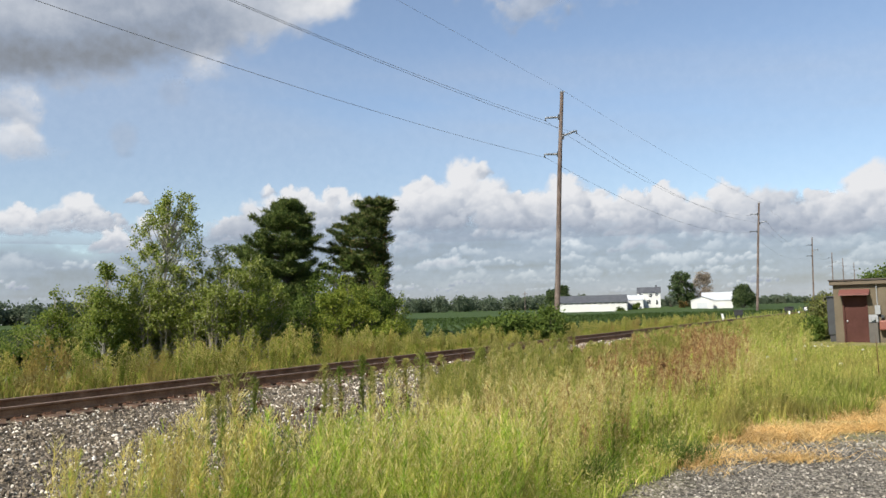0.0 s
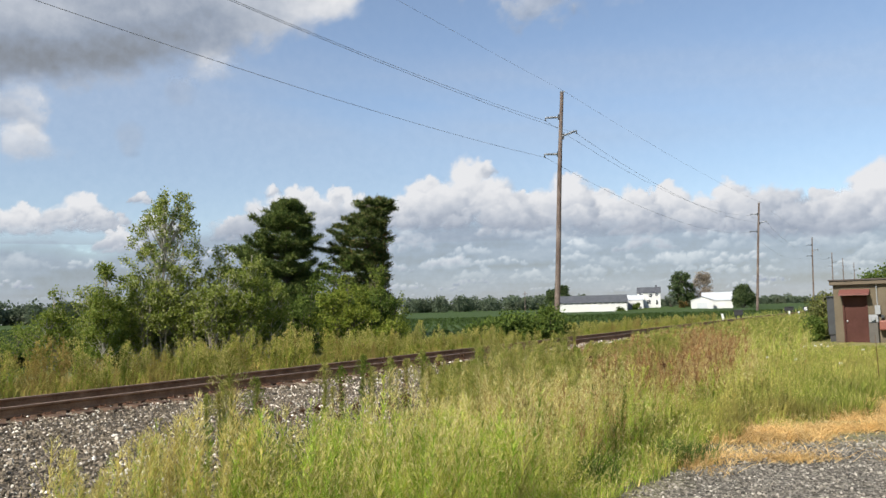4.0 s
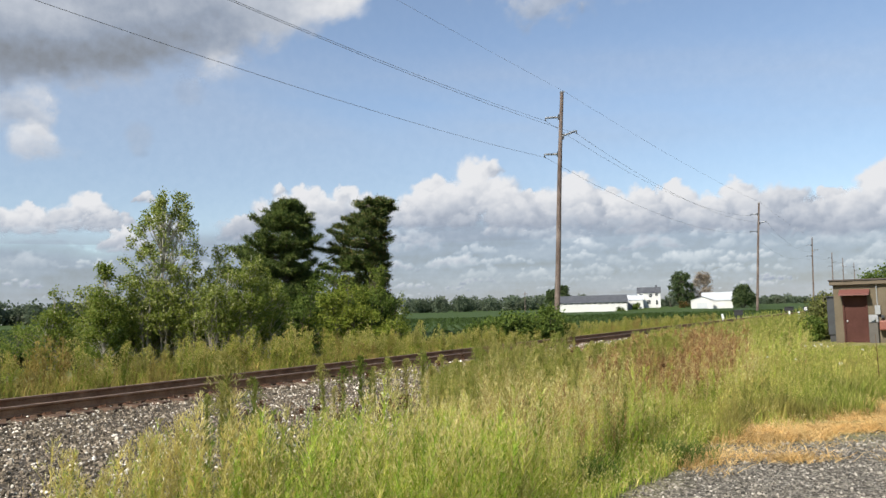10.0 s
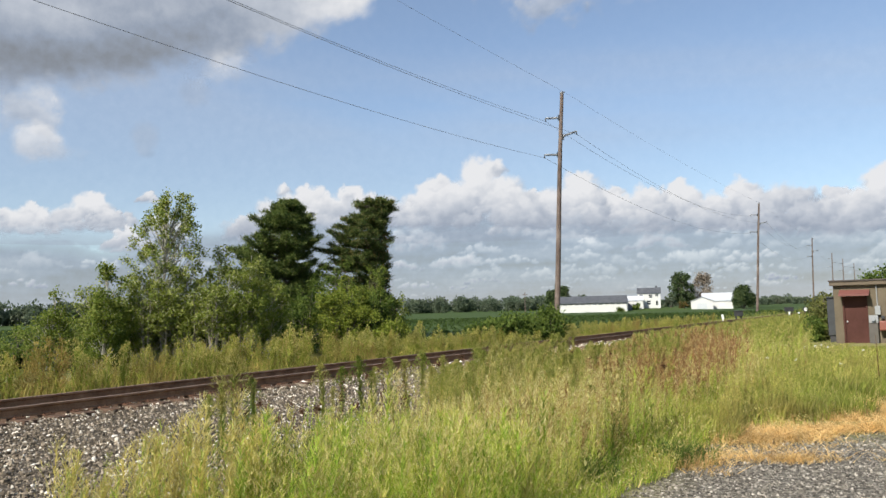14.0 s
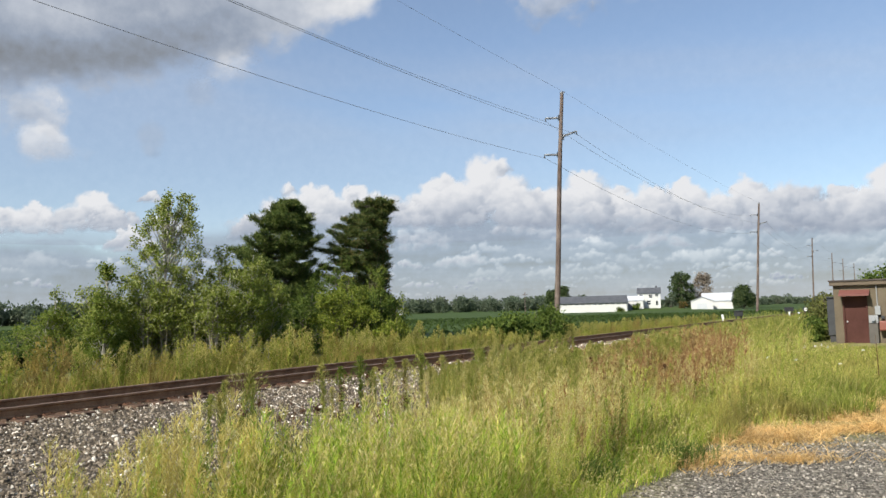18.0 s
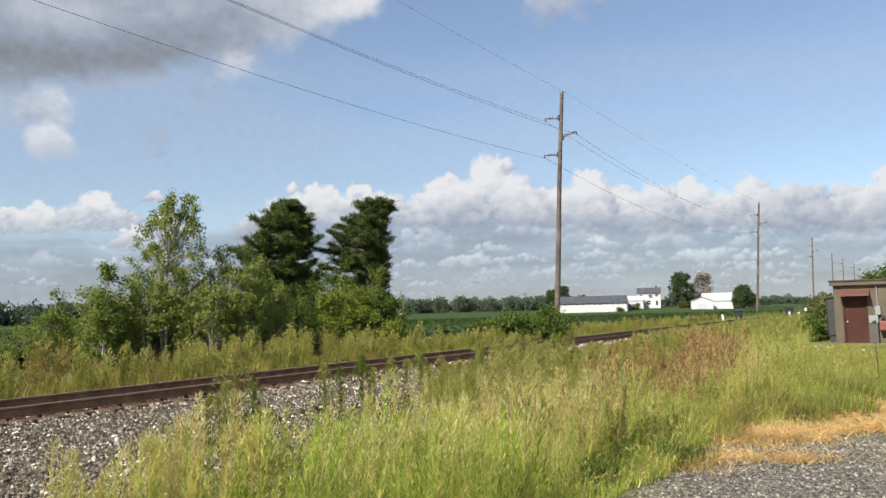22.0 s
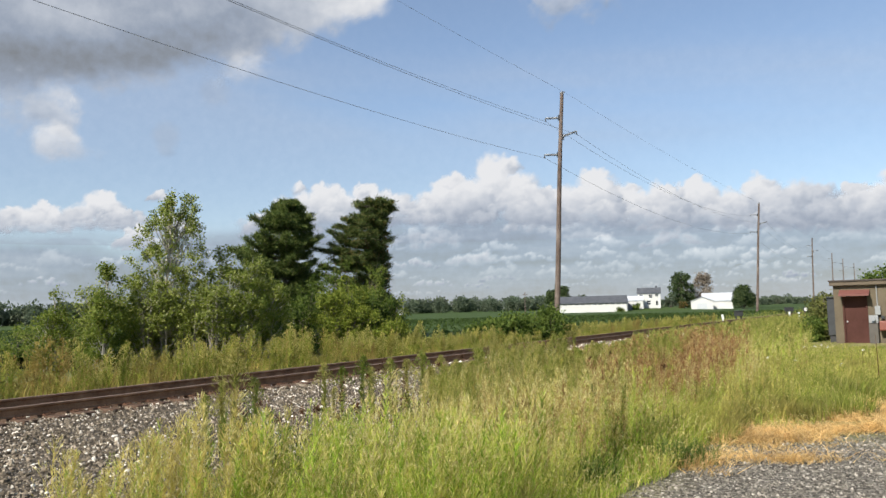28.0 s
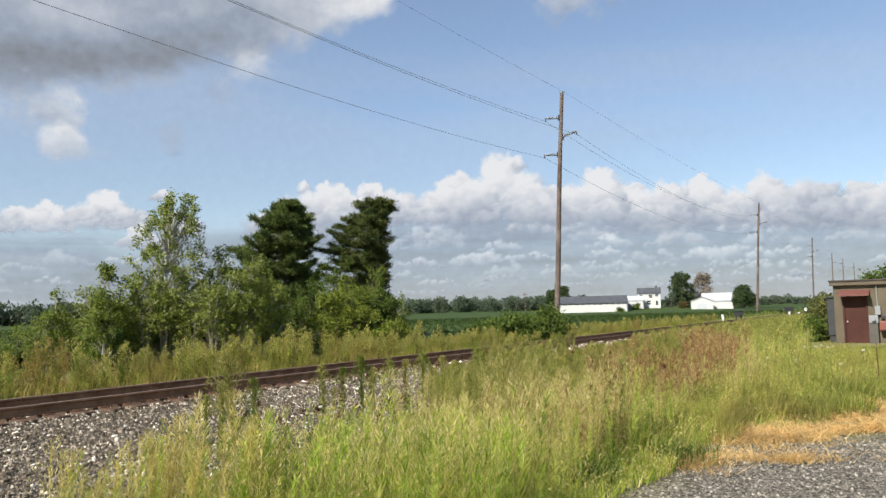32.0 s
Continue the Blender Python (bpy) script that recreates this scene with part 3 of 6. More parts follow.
def ground_material():
    """Thatch and earth; gravel lot, ballast fines and dry soil by their own outlines."""
    m, ns, ls, bsdf = mat("ground_cover")
    co = ns.new("ShaderNodeTexCoord")

    def tex(scale, detail=5.0):
        n = node(ns, "ShaderNodeTexNoise", Scale=scale, Detail=detail, Roughness=0.65)
        ls.new(co.outputs["Object"], n.inputs["Vector"])
        return n.outputs[0]

    coarse, fine = tex(0.8), tex(24.0)
    cells = node(ns, "ShaderNodeTexVoronoi", Scale=34.0)
    ls.new(co.outputs["Object"], cells.inputs["Vector"])
    bits = ns.new("ShaderNodeSeparateColor")
    ls.new(cells.outputs["Color"], bits.inputs[0])
    pit = node(ns, "ShaderNodeMath", )
    pit.operation = "MULTIPLY_ADD"
    ls.new(cells.outputs["Distance"], pit.inputs[0])
    pit.inputs[1].default_value = -0.45
    ls.new(bits.outputs[0], pit.inputs[2])
    grit = pit.outputs[0]
    soil = ramp(ns, [(0.3, (0.10, 0.11, 0.035)), (0.5, (0.21, 0.20, 0.075)), (0.7, (0.34, 0.29, 0.13))])
    ls.new(fine, soil.inputs[0])
    stone = ramp(ns, [(-0.0, (0.05, 0.045, 0.037)), (0.4, (0.14, 0.127, 0.105)), (0.75, (0.26, 0.238, 0.2)), (0.9, (0.46, 0.43, 0.37))])
    ls.new(grit, stone.inputs[0])
    dark = ramp(ns, [(0.0, (0.04, 0.034, 0.026)), (0.5, (0.105, 0.088, 0.068)), (0.85, (0.20, 0.17, 0.135)), (0.95, (0.42, 0.38, 0.32))])
    ls.new(grit, dark.inputs[0])
    lot, bed, far = ns.new("ShaderNodeAttribute"), ns.new("ShaderNodeAttribute"), ns.new("ShaderNodeAttribute")
    lot.attribute_name, bed.attribute_name, far.attribute_name = "lot", "bed", "field"
    field = ramp(ns, [(0.3, (0.035, 0.06, 0.016)), (0.6, (0.06, 0.09, 0.025)), (0.8, (0.10, 0.115, 0.04))])
    ls.new(coarse, field.inputs[0])
    c = mix_rgb(ns, ls, far.outputs["Fac"], soil.outputs[0], field.outputs[0])
    c = mix_rgb(ns, ls, lot.outputs["Fac"], c, stone.outputs[0])
    c = mix_rgb(ns, ls, bed.outputs["Fac"], c, dark.outputs[0])
    ls.new(c, bsdf.inputs["Base Color"])
    bsdf.inputs["Roughness"].default_value = 0.95
    bsdf.inputs["Specular IOR Level"].default_value = 0.1
    bp = node(ns, "ShaderNodeBump", Strength=0.8, Distance=0.012)
    ls.new(grit, bp.inputs["Height"])
    ls.new(bp.outputs[0], bsdf.inputs["Normal"])
    return m


def lot_edge(x):
    """How far ahead the gravel lot reaches."""
    return np.interp(x, [-30, -6, 0.2, 1.6, 2.6, 3.2, 4.2, 5.2, 7.0, 12, 30], [2.6, 2.8, 4.2, 6.9, 8.6, 9.2, 9.6, 9.5, 10.4, 14.0, 18])


def weed_edge(x):
    """Where the standing grass begins behind the lot and its trampled straw."""
    return np.interp(x, [-30, -6, 0.2, 1.6, 2.6, 3.2, 4.0, 5.3, 6.0, 8.0, 12, 30], [2.6, 2.8, 4.2, 6.9, 8.4, 9.6, 10.6, 11.2, 11.7, 12.6, 15, 18])


def build_ground():
    gx, gy = grid_axis(-4100, 4100, -30, 40, 0.5), grid_axis(-4100, 4100, -10, 60, 0.5)
    X, Y = np.meshgrid(gx, gy)
    Z = ground_z(X, Y)
    nj, ni = X.shape
    j, i = np.meshgrid(np.arange(nj - 1), np.arange(ni - 1), indexing="ij")
    q = np.stack([j * ni + i, j * ni + i + 1, (j + 1) * ni + i + 1, (j + 1) * ni + i], -1).reshape(-1, 4)
    me = mesh_np("ground", np.stack([X, Y, Z], -1).reshape(-1, 3), q, None, ground_material(), True)
    s = across(X, Y)
    wob = 0.8 * (fbm_np(X * 0.7, Y * 0.7, 8) - 0.5)
    fields = {"lot": step_np(0.9, -0.6, Y - lot_edge(X) + 1.5 * wob),
              "bed": step_np(5.7, 6.6, s + wob) * step_np(18.2, 17.4, s + wob),
              "field": step_np(26, 34, s)}
    for key, f in fields.items():
        me.attributes.new(key, "FLOAT", "POINT").data.foreach_set("value", f.ravel().astype(np.float32))
    return tagged(new("ground", me), "flat ground with a gravel lot, ballast bed and crop fields", kind="structure")


build_ground()


# ---- the railway ----
def rail_mesh(length):
    """A flat-bottomed rail along y: foot, web and head."""
    half = [(0.070, 0.0), (0.070, 0.012), (0.016, 0.028), (0.009, 0.045), (0.009, 0.125), (0.033, 0.140), (0.037, 0.150), (0.037, 0.176), (0.030, 0.186)]
    outline = half + [(-x, z) for x, z in half[::-1]]
    bm = bmesh.new()
    prism(bm, outline, 0, length)
    me = bpy.data.meshes.new("rail")
    bm.to_mesh(me)
    bm.free()
    me.materials.append(M_RAIL)
    me.materials.append(M_RAIL_HEAD)
    for p in me.polygons:
        if abs(p.normal.y) < 0.5 and p.center.z > 0.18:
            p.material_index = 1
    return me


T0, T1 = -18.0, 240.0
track_turn = Matrix.Translation((*on_track(0, 0), 0)) @ Matrix.Rotation(radians(-33), 4, "Z")
track = thing("railway_track", "single railway track with rusted rails on wooden ties and ballast", "railway track", track_turn)
# inside the track's space: x is minus s, y is t
for s in (RAIL_NEAR, RAIL_FAR):
    r = child("rail", rail_mesh(T1 - T0), track, "rust-brown steel rail")
    r.location = (-s, T0, RAIL_TOP - 0.186)
rng_tie = random.Random(4)
tie_bm = box(bmesh.new(), -1.3, 1.3, -0.115, 0.115, -0.17, 0.0, 0.012)
tie_me = bpy.data.meshes.new("crosstie")
tie_bm.to_mesh(tie_me)
tie_bm.free()
tie_me.materials.append(M_TIE)
plate_bm = box(bmesh.new(), -0.18, 0.18, -0.098, 0.098, 0.0, 0.016, 0.004)
for dx in (-0.1, 0.1):
    for dy in (-0.06, 0.06):
        box(plate_bm, dx - 0.012, dx + 0.012, dy - 0.012, dy + 0.012, 0.016, 0.045)
plate_me = bpy.data.meshes.new("tie_plate")
plate_bm.to_mesh(plate_me)
plate_bm.free()
plate_me.materials.append(M_PLATE)
t = T0
while t < 120:
    tie = child("crosstie", tie_me, track)
    tie.matrix_basis = pose(-(RAIL_NEAR + RAIL_FAR) / 2 + rng_tie.uniform(-0.05, 0.05), t, RAIL_TOP - 0.202, 0, 0, rng_tie.uniform(-1.5, 1.5))
    if t < 45:
        for s in (RAIL_NEAR, RAIL_FAR):
            p = child("tie_plate", plate_me, track)
            p.location = (-s, t, RAIL_TOP - 0.202)
    t += 0.53 + rng_tie.uniform(-0.02, 0.02)


def stone_field(name, label, spots, size, material, rng, sink=0.25, simple=False):
    """Loose angular stones at the given places, joined."""
    bm = bmesh.new()
    if simple:
        bmesh.ops.create_uvsphere(bm, u_segments=4, v_segments=2, radius=1)
    else:
        bmesh.ops.create_icosphere(bm, subdivisions=1, radius=1)
    base = np.array([v.co[:] for v in bm.verts])
    tri = np.array([[v.index for v in f.verts] for f in bm.faces])
    bm.free()
    n = len(spots)
    k = len(base)
    v = base[None] * rng.uniform(0.55, 1.25, (n, k, 1)) * rng.uniform(0.6, 1.3, (n, 1, 3))
    a = rng.uniform(0, 2 * np.pi, n)
    c, s = np.cos(a)[:, None], np.sin(a)[:, None]
    v = np.stack([v[:, :, 0] * c - v[:, :, 1] * s, v[:, :, 0] * s + v[:, :, 1] * c, v[:, :, 2] * 0.8], -1)
    sz = np.broadcast_to(size, n)[:, None, None]
    v = v * sz * 0.5 + spots[:, None] + np.array([0, 0, 1]) * sz * sink
    q = tri[None] + (np.arange(n) * k)[:, None, None]
    return tagged(new(name, mesh_np(name, v.reshape(-1, 3), None, q.reshape(-1, 3), material)), label, "stones", kind="stuff")


def build_ballast():
    rng = np.random.default_rng(41)
    s = rng.uniform(5.4, 13.66, 165000)
    t = rng.uniform(-1, 46, 165000)
    x, y = on_track(s, t)
    keep = (np.abs(x) < 0.62 * y + 0.6) & (rng.random(len(s)) < np.clip(15.0 / np.maximum(y, 8), 0.12, 1))
    keep &= (s > 6.0 + 1.2 * (fbm_np(x * 0.6, y * 0.6, 71) - 0.5))
    s, x, y = s[keep], x[keep], y[keep]
    z = np.where((s > 12.5), np.interp(s, [12.5, 12.95, 13.7], [-0.01, 0.0, 0.004]), ground_z(x, y))
    size = rng.lognormal(math.log(0.034), 0.38, len(x)) * np.clip(y / 16, 1, 2.2)
    near = y < 12.5
    stone_field("ballast_stones", "grey and white crushed ballast stones beside the rails", np.column_stack([x, y, z])[near], size[near], M_BALLAST, rng)
    stone_field("ballast_stones", "grey and white crushed ballast stones beside the rails", np.column_stack([x, y, z])[~near], size[~near], M_BALLAST, rng, simple=True)
    s = rng.uniform(13.8, 17.6, 9000)
    t = rng.uniform(2, 40, 9000)
    x, y = on_track(s, t)
    keep = (np.abs(x) < 0.62 * y + 0.6)
    s, x, y = s[keep], x[keep], y[keep]
    z = np.where(s < 16.1, 0.004, ground_z(x, y))
    stone_field("crib_ballast", "grey ballast stones between and behind the rails", np.column_stack([x, y, z]), rng.lognormal(math.log(0.06), 0.25, len(x)), M_BALLAST, rng)
    x = rng.uniform(0.5, 11, 120000)
    y = rng.uniform(4.5, 14, 120000)
    keep = (y < lot_edge(x) + 0.35 + 0.3 * rng.normal(size=len(x))) & (x < 0.62 * y + 0.5) & (rng.random(len(x)) < np.clip(9.0 / y, 0.3, 1))
    x, y = x[keep], y[keep]
    stone_field("lot_gravel", "pale crushed gravel on the lot", np.column_stack([x, y, ground_z(x, y)]), np.minimum(rng.lognormal(math.log(0.017), 0.5, len(x)) * np.clip(y / 8, 1, 1.5), 0.05), M_GRAVEL, rng, 0.15, True)


build_ballast()


# ---- power line ----
def power_pole(base, top, arm_scale=1.0, sides=12):
    """A leaning wooden pole with three insulator arms; gives back the wire points."""
    base, top = Vector(base), Vector(top)
    root = thing("power_pole", "tall weathered wooden power pole with three grey insulator arms", "utility pole", Matrix.Translation(base), "poles of the power line")
    d = top - base
    s = Soup()
    k = np.linspace(0, 1, 9)[:, None]
    s.tube(np.array(d)[None] * k + np.array([[0.03, 0.02, 0]]) * np.sin(k * 7), 0.235 - 0.09 * k[:, 0], sides)
    child("pole", s.mesh("pole", M_POLE, True), root, "weathered brown wooden shaft")
    u = d.normalized()
    ends = []
    cap = part("cap", rod(bmesh.new(), d - u * 0.02, d + u * 0.12, 0.16, 0.12, 10), M_INSULATOR, root)
    tip = part("top_pin", rod(bmesh.new(), d + Vector((0.1, 0, 0.02)), d + Vector((0.26, 0, 0.10)), 0.04, 0.05), M_INSULATOR, root)
    ends.append(base + d + Vector((0.2, 0, 0.1)))
    for drop, side, rise in ((2.02, -1, 0.12), (3.62, 1, 0.32), (5.05, -1, 0.14)):
        hub = d - u * drop
        out = Vector((side * 1.18, side * -0.62, rise)) * arm_scale
        start, stop = hub + out * 0.12, hub + out
        bm = rod(bmesh.new(), start, stop, 0.075, 0.06, 8)
        for q in range(7):
            w = start.lerp(stop, 0.16 + 0.11 * q)
            rod(bm, w, w + out.normalized() * 0.04, 0.10, 0.10, 10)
        arm = part("insulator_arm", bm, M_INSULATOR, root, "grey ribbed insulator")
        bm = box(bmesh.new(), -0.09, 0.09, -0.09, 0.09, -0.22, 0.22, 0.02)
        bmesh.ops.transform(bm, matrix=Matrix.Translation(hub + Vector((side * 0.17, 0, 0))), verts=bm.verts)
        part("bracket", bm, M_DARK_METAL, root)
        bm = rod(bmesh.new(), stop, stop + Vector((0, 0, -0.24)), 0.045)
        rod(bm, stop + Vector((-0.06, -0.1, -0.24)), stop + Vector((0.06, 0.1, -0.24)), 0.04)
        part("clamp", bm, M_DARK_METAL, root)
        ends.append(base + stop + Vector((0, 0, -0.24)))
    return ends


POLE_FEET = [((-36.5, -11.0, -0.5), (-35.6, -11.0, 20.1)), ((8.78, 61, -0.55), (9.94, 61, 18.97)), ((53.9, 133, -0.7), (55.32, 133, 18.79)),
             ((101.6, 212, -0.8), (102.32, 212, 18.75)), ((142.1, 281, -0.9), (142.52, 281, 18.69)), ((169.0, 325, -0.9), (169.22, 325, 18.82)),
             ((195.6, 366, -0.9), (195.81, 366, 18.68))]
wire_ends = [power_pole(b, t_) for b, t_ in POLE_FEET]
for k in range(len(wire_ends) - 1):
    for n, (a, b) in enumerate(zip(wire_ends[k], wire_ends[k + 1])):
        a, b = np.array(a), np.array(b)
        u = np.linspace(0, 1, 60)[:, None]
        sag = (0.5 if n == 0 else 1.9 if k else 1.6 if n == 2 else 1.5) * (np.linalg.norm(b - a) / 85) ** 2
        pts = a + (b - a) * u - np.array([[0, 0, 4.0 * sag]]) * u * (1 - u)
        tagged(new("power_line_wire", Soup().tube(pts, np.full(60, 0.0125 if n else 0.008), 5).mesh("power_line_wire", M_WIRE, True)), "thin sagging power line wire between wooden poles", "wire", "wires of the power line")


# ---- trees ----
def clumped(rng, centres, n, spread):
    """n places scattered round the centres."""
    k = rng.integers(0, len(centres), n)
    v = rng.normal(size=(n, 3))
    v /= np.linalg.norm(v, axis=1)[:, None]
    return centres[k] + v * (rng.random(n) ** 0.5)[:, None] * spread, k, v


def broadleaf(name, label, category, spot, height, spread, seed, stems=1, clumps=60, leaves=6000, leaf=(0.11, 0.09), clump=0.42, low=0.25, top_heavy=1.0,
              material=None, bark=None, trunk_r=0.07, lean=0.0, group="", droop=0.0):
    """A tree or bush: tapered stems, limbs that reach into the crown, and leaves in clumps about their ends."""
    rng = np.random.default_rng(seed)
    x, y = spot
    z = float(ground_z(x, y)) - 0.05
    root = thing(name, label, category, Matrix.Translation((x, y, z)), group)
    wood, ends = Soup(), []
    for q in range(stems):
        a = 2 * np.pi * (q + rng.random()) / stems
        off = np.array([math.cos(a), math.sin(a), 0]) * (spread * 0.35 if stems > 1 else 0)
        h = height * (1.0 if q == 0 else rng.uniform(0.62, 0.97))
        foot = off * 0.35
        tip = np.array([off[0] * 1.5 + lean * h, off[1] * 1.5, h])
        u = np.linspace(0, 1, 10)[:, None]
        wav = np.column_stack([np.sin(u[:, 0] * 5 + q), np.cos(u[:, 0] * 4 + q * 2), 0 * u[:, 0]]) * 0.035 * h ** 0.5 * u
        path = foot + (tip - foot) * u + wav
        r = trunk_r * (1 if q == 0 else 0.7)
        wood.tube(path, r * (1.05 - u[:, 0]) + 0.006, 7)
        for k in range(max(3, clumps // stems)):
            f = low + (1 - low) * rng.random() ** top_heavy
            width = spread * (1 - ((f - low) / (1 - low) - 0.35) ** 2 * 1.25) * (0.2 + 0.8 * rng.random() ** 0.65)
            b = rng.uniform(0, 2 * np.pi)
            start = path[int(min(9, max(0, (f - 0.16) * 9)))]
            on = foot + (tip - foot) * f
            end = on + np.array([math.cos(b) * width, math.sin(b) * width, rng.uniform(-0.1, 0.15) * spread - droop * width])
            w = np.linspace(0, 1, 5)[:, None]
            bow = np.array([[0, 0, 1.0]]) * (w * (1 - w)) * -0.25 * width
            wood.tube(start + (end - start) * w + bow, 0.3 * r * (1.05 - w[:, 0]) + 0.004, 4)
            ends.append(end)
    ends = np.array(ends)
    at, k, v = clumped(rng, ends, leaves, clump * rng.uniform(0.6, 1.3, leaves)[:, None])
    way = v * 0.8 + rng.normal(size=v.shape) * 0.7 + np.array([0, 0, -0.35])
    size = rng.uniform(0.75, 1.25, leaves)
    crown = Soup().leaves(at, way, leaf[0] * size, leaf[1] * size, rng, 0.2, (-0.35, -0.4, 0.75))
    child("trunk", wood.mesh("trunk", bark or M_BARK, True), root, "slender branching stems" if stems > 1 else "tapered trunk with limbs")
    child("crown", crown.mesh("crown", material or M_BUSH), root)
    return root


def pine(label, spot, height, profile, other, limbs, seed, material, lean=0.0, vine=False, bunch=5, lift_top=0.45):
    """A pine: limbs in uneven tiers whose reach follows one profile (heights, reaches) on the side of the wind and another on the lee; flat pads of needle tufts on their outer parts."""
    rng = np.random.default_rng(seed)
    x, y = spot
    z = float(ground_z(x, y)) - 0.05
    root = thing("pine_tree", label, "pine tree", Matrix.Translation((x, y, z)), "pines beside the track")
    wood, needles = Soup(), Soup()
    u = np.linspace(0, 1, 14)[:, None]
    path = np.column_stack([lean * height * u[:, 0] + 0.12 * np.sin(u[:, 0] * 6), 0.08 * np.sin(u[:, 0] * 5), height * u[:, 0]])
    wood.tube(path, 0.2 * (1.04 - u[:, 0]) + 0.02, 9)
    tufts = []
    count = limbs // bunch
    tiers = profile[0][0] + (profile[0][-1] - profile[0][0]) * (np.arange(count) + rng.uniform(0.1, 0.9, count)) / count
    for k in range(limbs):
        h = tiers[k % len(tiers)] + rng.normal() * 0.12
        b = rng.uniform(0, 2 * np.pi)
        lee = 0.5 + 0.5 * math.sin(math.pi / 2 * math.cos(b))
        reach = float(np.interp(h, *profile)) * (1 - lee) + float(np.interp(h, *other)) * lee
        L = max(0.35, reach * rng.uniform(0.55, 1.1))
        top = (h / height) ** 3
        rise = rng.uniform(0.0, 0.22) + lift_top * top
        out = np.array([math.cos(b), math.sin(b), 0])
        start = np.array([lean * h, 0, min(h, height * 0.98)])
        w = np.linspace(0, 1, 7)[:, None]
        bow = rise * L * w ** 1.8 - 0.10 * L * np.sin(w * np.pi)
        wood.tube(start + out * L * w + np.array([[0, 0, 1.0]]) * bow, 0.045 * (1.05 - w[:, 0]) + 0.006, 5)
        n = int(12 + 22 * L)
        f = rng.uniform(0.25, 1.0, n) ** 0.8
        across_ = np.array([-out[1], out[0], 0])
        sw = rng.normal(size=n) * 0.20 * L * np.sin(np.clip(f * 1.15, 0, 1) * np.pi) ** 0.5
        lift = rise * L * f ** 1.8 - 0.10 * L * np.sin(f * np.pi) + rng.uniform(0.0, 0.15, n)
        tw = start + out * (L * f)[:, None] + across_ * sw[:, None] + np.array([[0, 0, 1.0]]) * lift[:, None]
        for q in range(0, n, 3):
            on = start + out * L * f[q] * 0.92 + np.array([0, 0, lift[q] - 0.08])
            wood.tube(np.array([on, tw[q]]), np.array([0.012, 0.006]), 3)
        tufts.append(np.column_stack([tw, np.repeat(out[None], n, 0) + across_ * (sw * 1.2)[:, None]]))
    tufts = np.concatenate(tufts)
    per = 14
    at = np.repeat(tufts[:, :3], per, 0) + rng.normal(size=(len(tufts) * per, 3)) * np.array([0.13, 0.13, 0.055])
    way = np.repeat(tufts[:, 3:], per, 0) * 0.6 + rng.normal(size=at.shape) * 0.75 + np.array([0, 0, 0.5])
    needles.spikes(at, way, rng.uniform(0.16, 0.28, len(at)), 0.04, rng)
    child("trunk", wood.mesh("trunk", M_BARK, True), root, "straight dark trunk with tiers of limbs")
    child("needles", needles.mesh("needles", material), root)
    if vine:
        n = 5200
        h = rng.uniform(0.08, 0.84, n) * height
        b = rng.uniform(0, 2 * np.pi, n)
        r = np.clip(np.abs(rng.normal(size=n)), 0, 1.5) * 0.42 * np.interp(h, [0, height * 0.4, height], [1.9, 1.0, 0.7]) + 0.15
        at = np.column_stack([lean * h + np.cos(b) * r + 0.3, np.sin(b) * r, h])
        v = np.column_stack([np.cos(b), np.sin(b), rng.uniform(-0.8, 0.2, n)]) + rng.normal(size=(n, 3)) * 0.4
        child("vine", Soup().leaves(at, v, rng.uniform(0.09, 0.17, n), 0.11, rng).mesh("vine", M_VINE), root, "brown and green vine leaves on the trunk")
    return root


M_VINE = foliage("reddening_vine_leaf", [(0, (0.03, 0.05, 0.012)), (0.5, (0.07, 0.085, 0.02)), (0.8, (0.15, 0.08, 0.03)), (1.0, (0.24, 0.12, 0.05))], through_light=0.3)

pine("dark green pine with layered spreading limbs", (-10.4, 48.0), 9.3,
     ([1.2, 2.5, 4.5, 6.0, 7.3, 8.3, 9.0, 9.7], [2.4, 3.0, 3.5, 3.4, 2.7, 1.8, 1.0, 0.3]), ([1.2, 4.5, 6.0, 7.2, 8.3, 9.0, 9.7], [2.2, 2.1, 2.0, 2.0, 1.3, 0.7, 0.3]), 250, 301, M_PINE, 0.09, False, 14, 0.12)
pine("dark ragged pine with broken crown and a vine-covered trunk", (-4.65, 50.0), 9.6,
     ([1.4, 3.0, 5.0, 5.9, 7.1, 8.0, 8.5, 9.2, 9.8], [1.9, 2.6, 3.5, 3.7, 3.2, 2.6, 1.5, 2.0, 1.0]), ([1.4, 3.0, 5.0, 6.5, 7.0, 7.5, 8.6, 9.4, 9.8], [1.6, 1.4, 1.2, 1.0, 2.6, 1.1, 1.4, 1.7, 1.2]), 170, 319, M_PINE_BROWN, 0.0, True, 11, -0.08)

